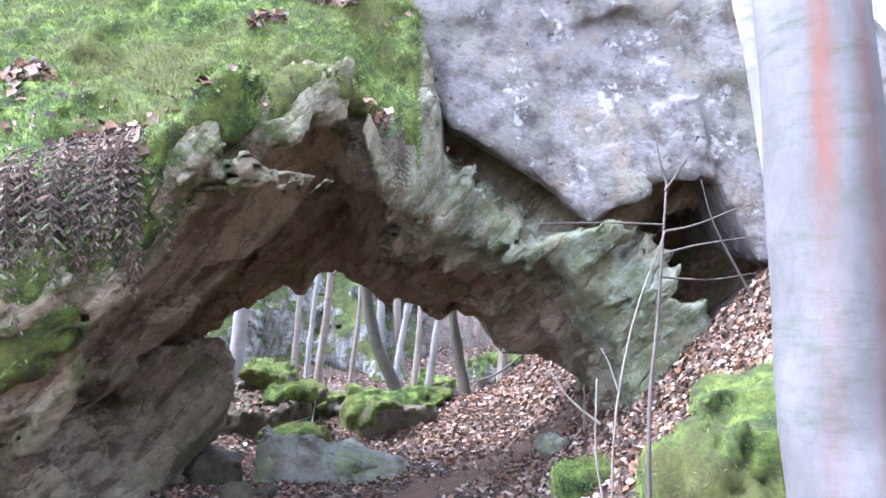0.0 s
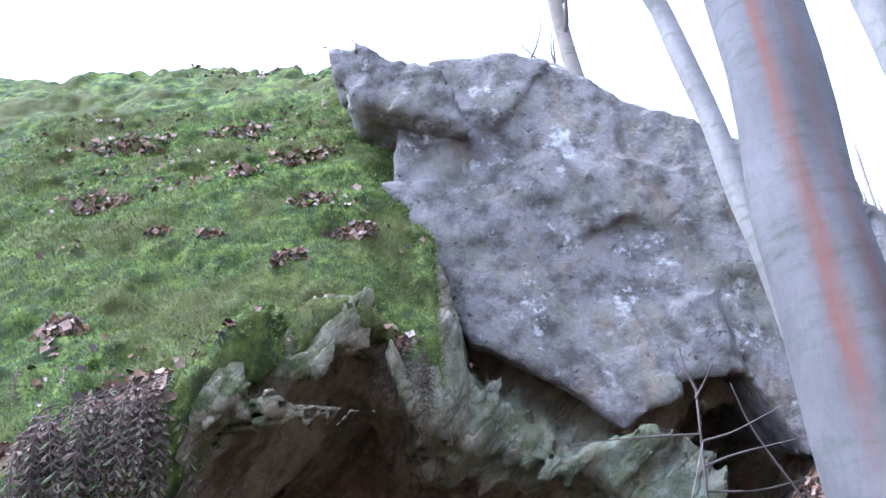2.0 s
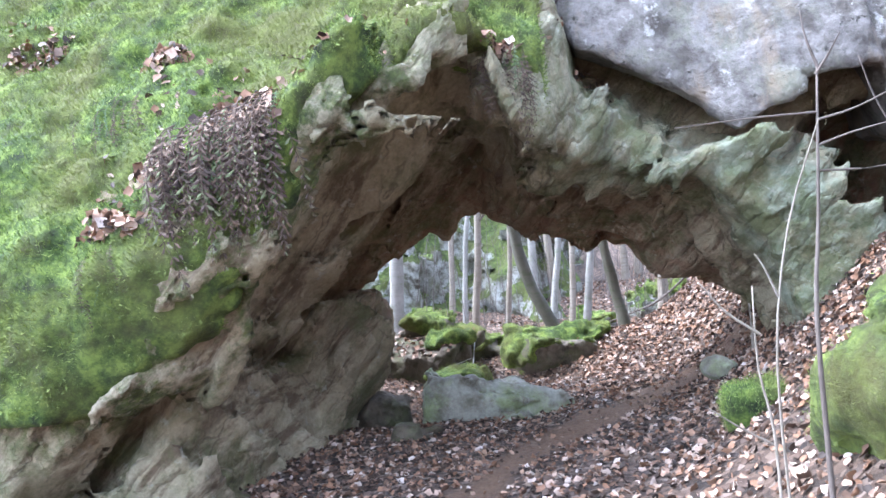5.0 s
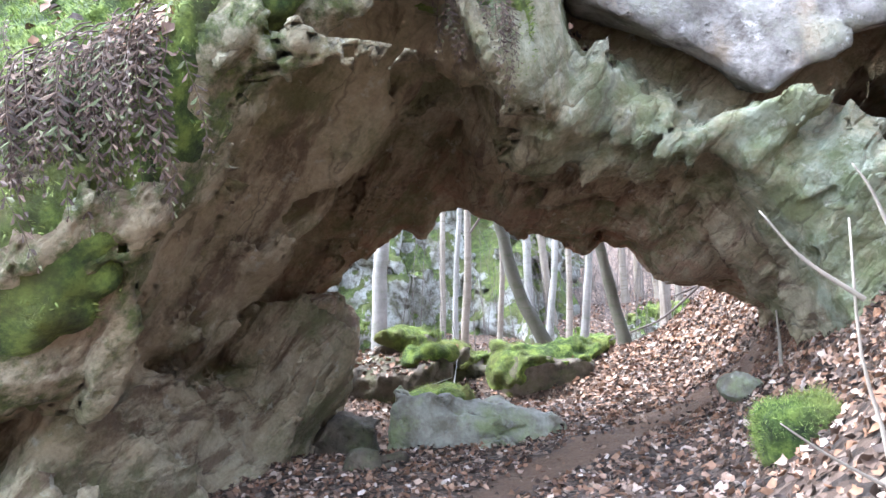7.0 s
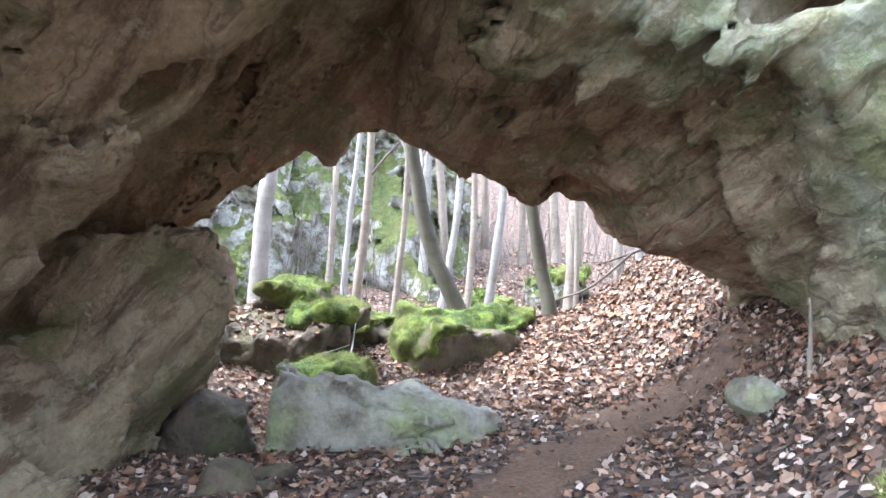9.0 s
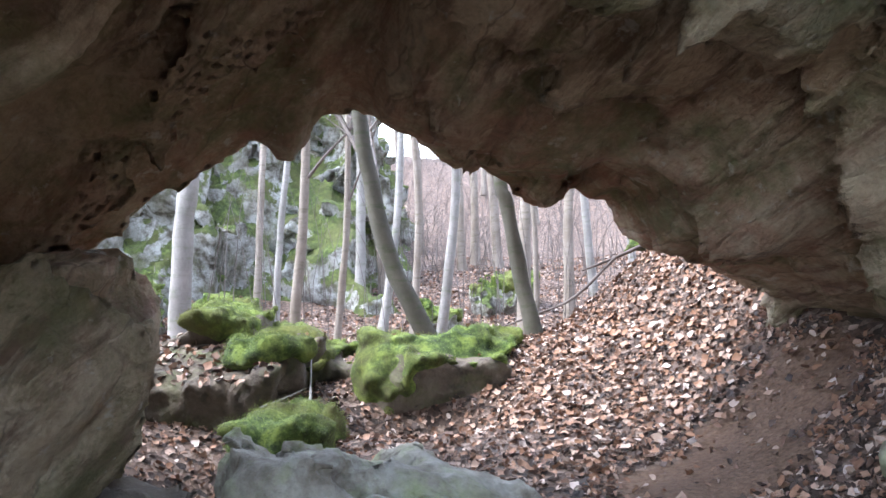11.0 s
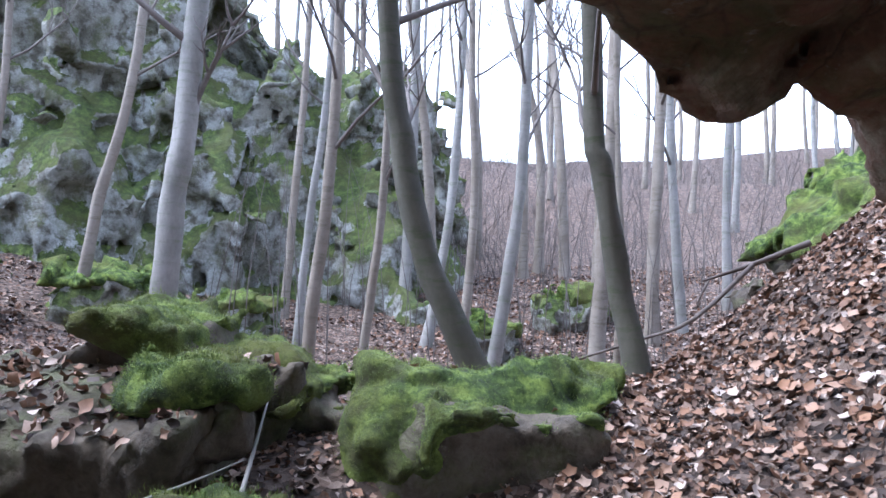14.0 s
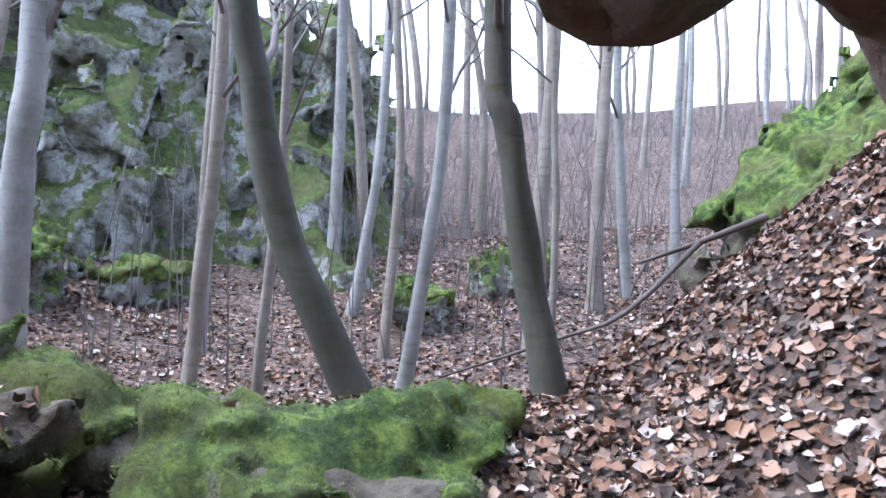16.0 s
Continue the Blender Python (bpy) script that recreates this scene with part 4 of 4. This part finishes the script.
# ---- fallen leaves ----
LEAFN = 9
def leaf_shapes(count, seed):
    """Outlines of curled leaves, each a fan round its middle: count x 10 x 3."""
    rn = np.random.default_rng(seed)
    out = np.zeros((count, LEAFN + 1, 3))
    for c in range(count):
        lobed = c % 2 == 0
        for k in range(LEAFN):
            an = 2 * math.pi * k / LEAFN
            rad = 0.5 * (0.75 + (0.32 if lobed and k % 2 else 0.0) + 0.12 * rn.uniform(-1, 1))
            out[c, k + 1] = (rad * math.cos(an), rad * math.sin(an) * (0.85 if lobed else 0.6), 0)
        fold, curl = rn.uniform(0.1, 1.0), rn.uniform(-0.9, 1.1)
        p = out[c]
        p[:, 2] = fold * np.abs(p[:, 1]) + curl * p[:, 0] ** 2 + 0.08 * rn.uniform(-1, 1, LEAFN + 1)
    return out


SHAPES = leaf_shapes(14, 3)
FAN = np.array([[0, k + 1, (k + 1) % LEAFN + 1] for k in range(LEAFN)])


def leaf_mesh(name, P, N, size, seed, tilt=0.75):
    """Loose leaves at places P on surfaces of normal N, joined."""
    rn = np.random.default_rng(seed)
    n = len(P)
    N = N + rn.normal(0, tilt, (n, 3))
    N /= np.linalg.norm(N, axis=1)[:, None]
    T = rn.normal(0, 1, (n, 3))
    T -= N * (T * N).sum(1)[:, None]
    T /= np.linalg.norm(T, axis=1)[:, None]
    B = np.cross(N, T)
    S = SHAPES[rn.integers(0, len(SHAPES), n)] * rn.uniform(size[0], size[1], n)[:, None, None]
    lift = rn.uniform(0.0, 0.025, n)
    V = P[:, None] + S[:, :, :1] * T[:, None] + S[:, :, 1:2] * B[:, None] + (S[:, :, 2:] + lift[:, None, None]) * N[:, None]
    Q = (np.arange(n) * (LEAFN + 1))[:, None, None] + FAN[None]
    me = mesh_from(name, V.reshape(-1, 3), Q.reshape(-1, 3))
    me.materials.append(M_LEAF)
    return me


def on_ground(x, y):
    e = 0.03
    z = ground_z(x, y)
    N = np.stack([-(ground_z(x + e, y) - z) / e, -(ground_z(x, y + e) - z) / e, np.ones_like(z)], 1)
    return np.stack([x, y, z], 1), N / np.linalg.norm(N, axis=1)[:, None]


def on_mesh(me, n, up, seed, keep=None, shift=(0, 0, 0)):
    """n random places on the faces of a mesh whose normals rise above up."""
    rn = np.random.default_rng(seed)
    m = len(me.polygons)
    C, Nn, A = np.empty(m * 3, dtype=np.float32), np.empty(m * 3, dtype=np.float32), np.empty(m, dtype=np.float32)
    me.polygons.foreach_get("center", C), me.polygons.foreach_get("normal", Nn), me.polygons.foreach_get("area", A)
    C, Nn = C.reshape(-1, 3).astype(float), Nn.reshape(-1, 3).astype(float)
    ok = Nn[:, 2] > up
    if keep is not None:
        ok &= keep(C[:, 0], C[:, 1], C[:, 2])
    w = A * ok
    if w.sum() == 0:
        w = A * (Nn[:, 2] > up)
    i = rn.choice(m, n, p=w / w.sum())
    return C[i] + rn.normal(0, 0.018, (n, 3)), Nn[i]


litter = thing("leaf_litter", "deep litter of curled brown and pale beech and maple leaves", "fallen leaves", (0, 9, 0), kind="stuff")
lr = np.random.default_rng(11)
x, y = lr.uniform(-3.2, 4.0, 90000), lr.uniform(1.2, 13.4, 90000)
thin = (lr.uniform(0, 1, 90000) > soil_mask(x, y) * 0.93) & ~((x > 1.9) & (y > 6.6) & (y < 9.8)) & (lr.uniform(0, 1, 90000) < 0.42 + 0.5 * step(0.0, 0.8, x + 0.35 * (y - 8)))
part("leaf_mass", leaf_mesh("leaf_mass", *on_ground(x[thin], y[thin]), (0.03, 0.082), 12), None, litter)
x, y = lr.uniform(-11, 8, 42000), 13 + 17 * lr.uniform(0, 1, 42000) ** 1.3
part("leaf_mass", leaf_mesh("leaf_mass", *on_ground(x, y), (0.07, 0.14), 13), None, litter)
for ob in [o for o in scene.objects if o.name.split(".")[0] in ("ledge_block", "mossy_boulder", "mossy_slab")]:
    me = ob.children[-1].data
    n = 700 if ob.name.startswith("ledge") else 14
    P, N = on_mesh(me, n, 0.6, 5, lambda x, y, z: z > 0.2)
    part("leaf_mass", leaf_mesh("leaf_mass", P, N, (0.05, 0.11), 14), None, litter)
for k, (cx, cz, w, n) in enumerate([(-2.05, 2.62, 0.30, 150), (-2.5, 2.3, 0.22, 70), (-2.75, 1.95, 0.2, 50), (-0.5, 3.1, 0.16, 60), (-2.9, 3.3, 0.2, 60), (-1.35, 3.9, 0.12, 25), (-2.1, 4.3, 0.10, 20), (-2.6, 4.4, 0.1, 18),
                                    (-0.9, 4.3, 0.2, 45), (-1.3, 4.7, 0.25, 40), (-2.0, 5.2, 0.15, 30), (-1.5, 5.6, 0.35, 60), (-3.4, 5.0, 0.3, 60), (-3.6, 6.2, 0.5, 90), (-2.4, 6.3, 0.4, 60), (-4.2, 3.6, 0.3, 60)]):
    P, N = on_mesh(moss_cover.data, int(n * 2.4), 0.1, 60 + k, lambda x, y, z: ((x - cx) / w) ** 2 + ((z - cz) / (w * 0.5)) ** 2 < 1 + 0.6 * vnoise(x * 9, y * 9, z * 9))
    part("leaf_mass", leaf_mesh("leaf_mass", P, N, (0.05, 0.11), 80 + k), None, litter)

P, N = on_mesh(moss_cover.data, 900, 0.1, 77, lambda x, y, z: (x > -5) & (fbm(x, y, z, 0.9, 2) > 0.15))
part("leaf_mass", leaf_mesh("leaf_mass", P, N, (0.04, 0.10), 99), None, litter)
P, N = on_mesh(rock_arch.children[0].data, 260, 0.45, 78, lambda x, y, z: (x > -0.7) & (x < 0.3) & (y < 8) & (z > 2.9) & (z < 6))
part("leaf_mass", leaf_mesh("leaf_mass", P, N, (0.04, 0.10), 98), None, litter)

# single large leaves on the slope beyond the vault
singles = []
for k in range(8):
    me = mesh_from("leaf", SHAPES[k] * 0.085, FAN)
    me.materials.append(M_LEAF_ONE)
    singles.append(me)
x, y = lr.uniform(-0.3, 2.0, 300), lr.uniform(8.9, 11.6, 300)
P, N = on_ground(x, y)
for k in range(300):
    ob = new("leaf", singles[k % 8])
    ob.parent = litter
    nn = (Vector(N[k]) + Vector(lr.normal(0, 0.3, 3))).normalized()
    m = nn.to_track_quat("Z", "Y").to_matrix().to_4x4() @ pose(0, 0, 0, 0, 0, float(lr.uniform(0, 360)))
    ob.matrix_basis = Matrix.Translation(Vector(P[k]) - Vector((0, 9, 0)) + nn * 0.03) @ m


# ---- moss tufts ----
def tufts(me, n, size, seed, up=-0.2, keep=None):
    P, N = on_mesh(me, n, up, seed, keep)
    rn = np.random.default_rng(seed)
    D = N + rn.normal(0, 0.5, (n, 3)) + np.array([0, 0, 0.25])
    D /= np.linalg.norm(D, axis=1)[:, None]
    S = np.cross(D, rn.normal(0, 1, (n, 3)))
    S /= np.linalg.norm(S, axis=1)[:, None]
    L = rn.uniform(size * 0.5, size, n)[:, None]
    V = np.stack([P - S * L * 0.16 - D * 0.01, P + S * L * 0.16 - D * 0.01, P + D * L], 1)
    return mesh_from("moss_fuzz", V.reshape(-1, 3), np.arange(n * 3).reshape(n, 3))


part("moss_fuzz", tufts(moss_cover.data, 170000, 0.03, 21, -0.3, lambda x, y, z: (x > -5) & (z < 7)), M_TUFT, rock_arch)
for ob in [o for o in scene.objects if o.parent is None and o.children and o.name.split(".")[0].startswith(("mossy_", "small_b"))]:
    for ch in ob.children:
        if ch.name.split(".")[0] == "moss":
            part("moss_fuzz", tufts(ch.data, 9000, 0.015, 22), M_TUFT, ob)


# ---- ferns ----
def frond_mesh(seed, length=0.6):
    """A withered fern frond that hangs down from the origin."""
    rnd = random.Random(seed)
    bm = bmesh.new()
    pts = [Vector((0, 0, 0))]
    d = Vector((0, -0.8, 0.1))
    n = 13
    for i in range(n):
        d = (d + Vector((rnd.uniform(-.2, .2), 0.05, -0.42 if i < 5 else -0.12))).normalized()
        pts.append(pts[-1] + d * length / n)
    tube(bm, pts, [0.0035 * (1 - 0.7 * i / n) for i in range(n + 1)], 4)
    for i in range(2, n + 1):
        ax = (pts[i] - pts[i - 1]).normalized()
        w = length * 0.085 * math.sin(math.pi * (0.15 + 0.85 * i / (n + 1))) * rnd.uniform(0.6, 1.1)
        for side in (-1, 1):
            out = (Vector((side, rnd.uniform(-.5, .2), 0)) + ax * rnd.uniform(0.3, 1.1)).normalized()
            p, h = pts[i], ax * length * 0.013
            tip = p + out * w
            bm.faces.new([bm.verts.new(v) for v in (p - h, p + out * w * 0.5 - h * 1.2 + Vector((0, 0.01, 0)), tip, p + out * w * 0.5 + h)])
    me = bpy.data.meshes.new("frond")
    bm.to_mesh(me)
    bm.free()
    return me


FRONDS = []
for k in range(6):
    me = frond_mesh(200 + k, (0.6, 0.78, 0.66, 0.9, 0.5, 0.7)[k])
    me.materials.append(M_FERN_GREEN if k == 4 else M_FERN)
    FRONDS.append(me)


def fern_clump(label, a, b, n, scale, seed):
    """Fronds rooted along the line from a to b, hanging over the edge."""
    rnd = random.Random(seed)
    root = thing("fern_clump", label, "fern", a)
    for k in range(n):
        ob = new("frond", FRONDS[rnd.randrange(6)])
        ob.parent = root
        p = Vector(a).lerp(Vector(b), rnd.random()) - Vector(a)
        s = scale * rnd.uniform(0.65, 1.1)
        ob.matrix_basis = Matrix.Translation(p + Vector((rnd.uniform(-.05, .05), rnd.uniform(-.06, .1), rnd.uniform(-.12, .08)))) @ pose(0, 0, 0, rnd.uniform(-10, 10), rnd.uniform(-8, 8), rnd.gauss(0, 28)) @ Matrix.Scale(s, 4)
    return root


fern_clump("hanging clump of withered brown fern fronds on the mossy lip", (-2.45, 4.1, 2.46), (-1.68, 4.2, 2.62), 130, 1.12, 1)
fern_clump("small clump of withered ferns hanging at the crown of the vault", (-0.62, 5.35, 3.1), (-0.28, 5.5, 3.05), 40, 0.75, 2)
fern_clump("low clump of withered ferns in the moss", (-3.2, 4.45, 2.75), (-2.85, 4.5, 2.85), 24, 0.55, 3)
fern_clump("few withered fern fronds low on the mossy lip", (-2.9, 3.95, 1.75), (-2.6, 3.95, 1.8), 8, 0.45, 4)


# ---- shrub, branch and sticks ----
def sticks(name, label, category, lines, mat):
    """A thing of several thin tapering stems; each line is its places and its radius."""
    root = thing(name, label, category, lines[0][0][0])
    for k, (pts, r) in enumerate(lines):
        bm = bmesh.new()
        line = bend(pts, 10)
        tube(bm, line, [r * (1 - 0.65 * i / 9) for i in range(10)], 6, 0.15, k)
        part("stem", bm, mat, root)
    return root


def gz(x, y):
    return float(ground_z(x, y)) - 0.03


sticks("shrub", "thin bare shrub with crossing twigs at the slope's foot", "shrub",
       [([(0.85, 3.2, gz(0.85, 3.2)), (0.87, 3.2, 1.15), (0.92, 3.2, 1.55), (0.98, 3.2, 2.15)], 0.012), ([(0.98, 3.2, 2.13), (0.95, 3.2, 2.25), (0.94, 3.2, 2.36)], 0.007),
        ([(0.97, 3.2, 2.1), (1.02, 3.18, 2.17), (1.06, 3.15, 2.24)], 0.006), ([(0.96, 3.2, 1.95), (0.7, 3.15, 1.95), (0.41, 3.1, 1.94)], 0.005),
        ([(0.96, 3.2, 1.92), (1.1, 3.2, 1.95), (1.3, 3.2, 2.03)], 0.006), ([(0.95, 3.2, 1.82), (1.1, 3.2, 1.86), (1.36, 3.2, 1.9)], 0.006), ([(0.94, 3.2, 1.72), (1.15, 3.2, 1.71), (1.35, 3.2, 1.74)], 0.005),
        ([(1.36, 3.3, 1.66), (1.2, 3.25, 1.95), (1.13, 3.2, 2.15)], 0.006)], M_DARKTWIG)
sticks("shrub", "pale bare sapling with few short twigs beside the path", "shrub",
       [([(0.62, 3.0, gz(0.62, 3.0)), (0.63, 3.0, 0.75), (0.60, 3.0, 1.0), (0.61, 3.0, 1.3)], 0.007), ([(0.66, 3.02, gz(0.66, 3.02)), (0.67, 3.02, 1.0), (0.76, 3.02, 1.5), (0.92, 3.05, 1.9)], 0.006),
        ([(0.62, 3.0, 1.12), (0.5, 2.98, 1.22), (0.42, 2.96, 1.33)], 0.006), ([(0.62, 3.0, 0.72), (0.5, 2.95, 0.8), (0.4, 2.9, 0.88)], 0.005), ([(0.7, 3.02, 1.25), (0.66, 3.0, 1.36), (0.63, 3.0, 1.42)], 0.005)], M_BROWN)
sticks("fallen_branch", "dark crooked branch lying across the slope's crest", "branch",
       [([(2.1, 13.4, 1.55), (1.63, 13.4, 1.37), (1.2, 13.4, 1.22)], 0.03), ([(1.6, 13.35, 1.36), (1.0, 13.0, 0.92), (0.6, 13.0, 0.76), (-0.2, 12.9, 0.52)], 0.022), ([(1.25, 13.4, 1.22), (1.15, 13.3, 1.1), (1.12, 13.3, 1.0)], 0.012)], M_DARKTWIG)
sticks("pale_stick", "bare pale stick leaning in the leaves between the boulders", "stick",
       [([(-1.76, 10.15, 0.30), (-1.79, 10.5, 0.46), (-1.82, 10.85, 0.62)], 0.013), ([(-2.1, 9.95, 0.35), (-1.95, 10.15, 0.38), (-1.8, 10.35, 0.42)], 0.008)], M_BEECH)
sticks("stake", "short pale stake standing at the foot of the rock", "stick", [([(1.35, 7.3, gz(1.35, 7.3)), (1.36, 7.3, 0.8), (1.36, 7.3, 1.02)], 0.018)], M_BROWN)
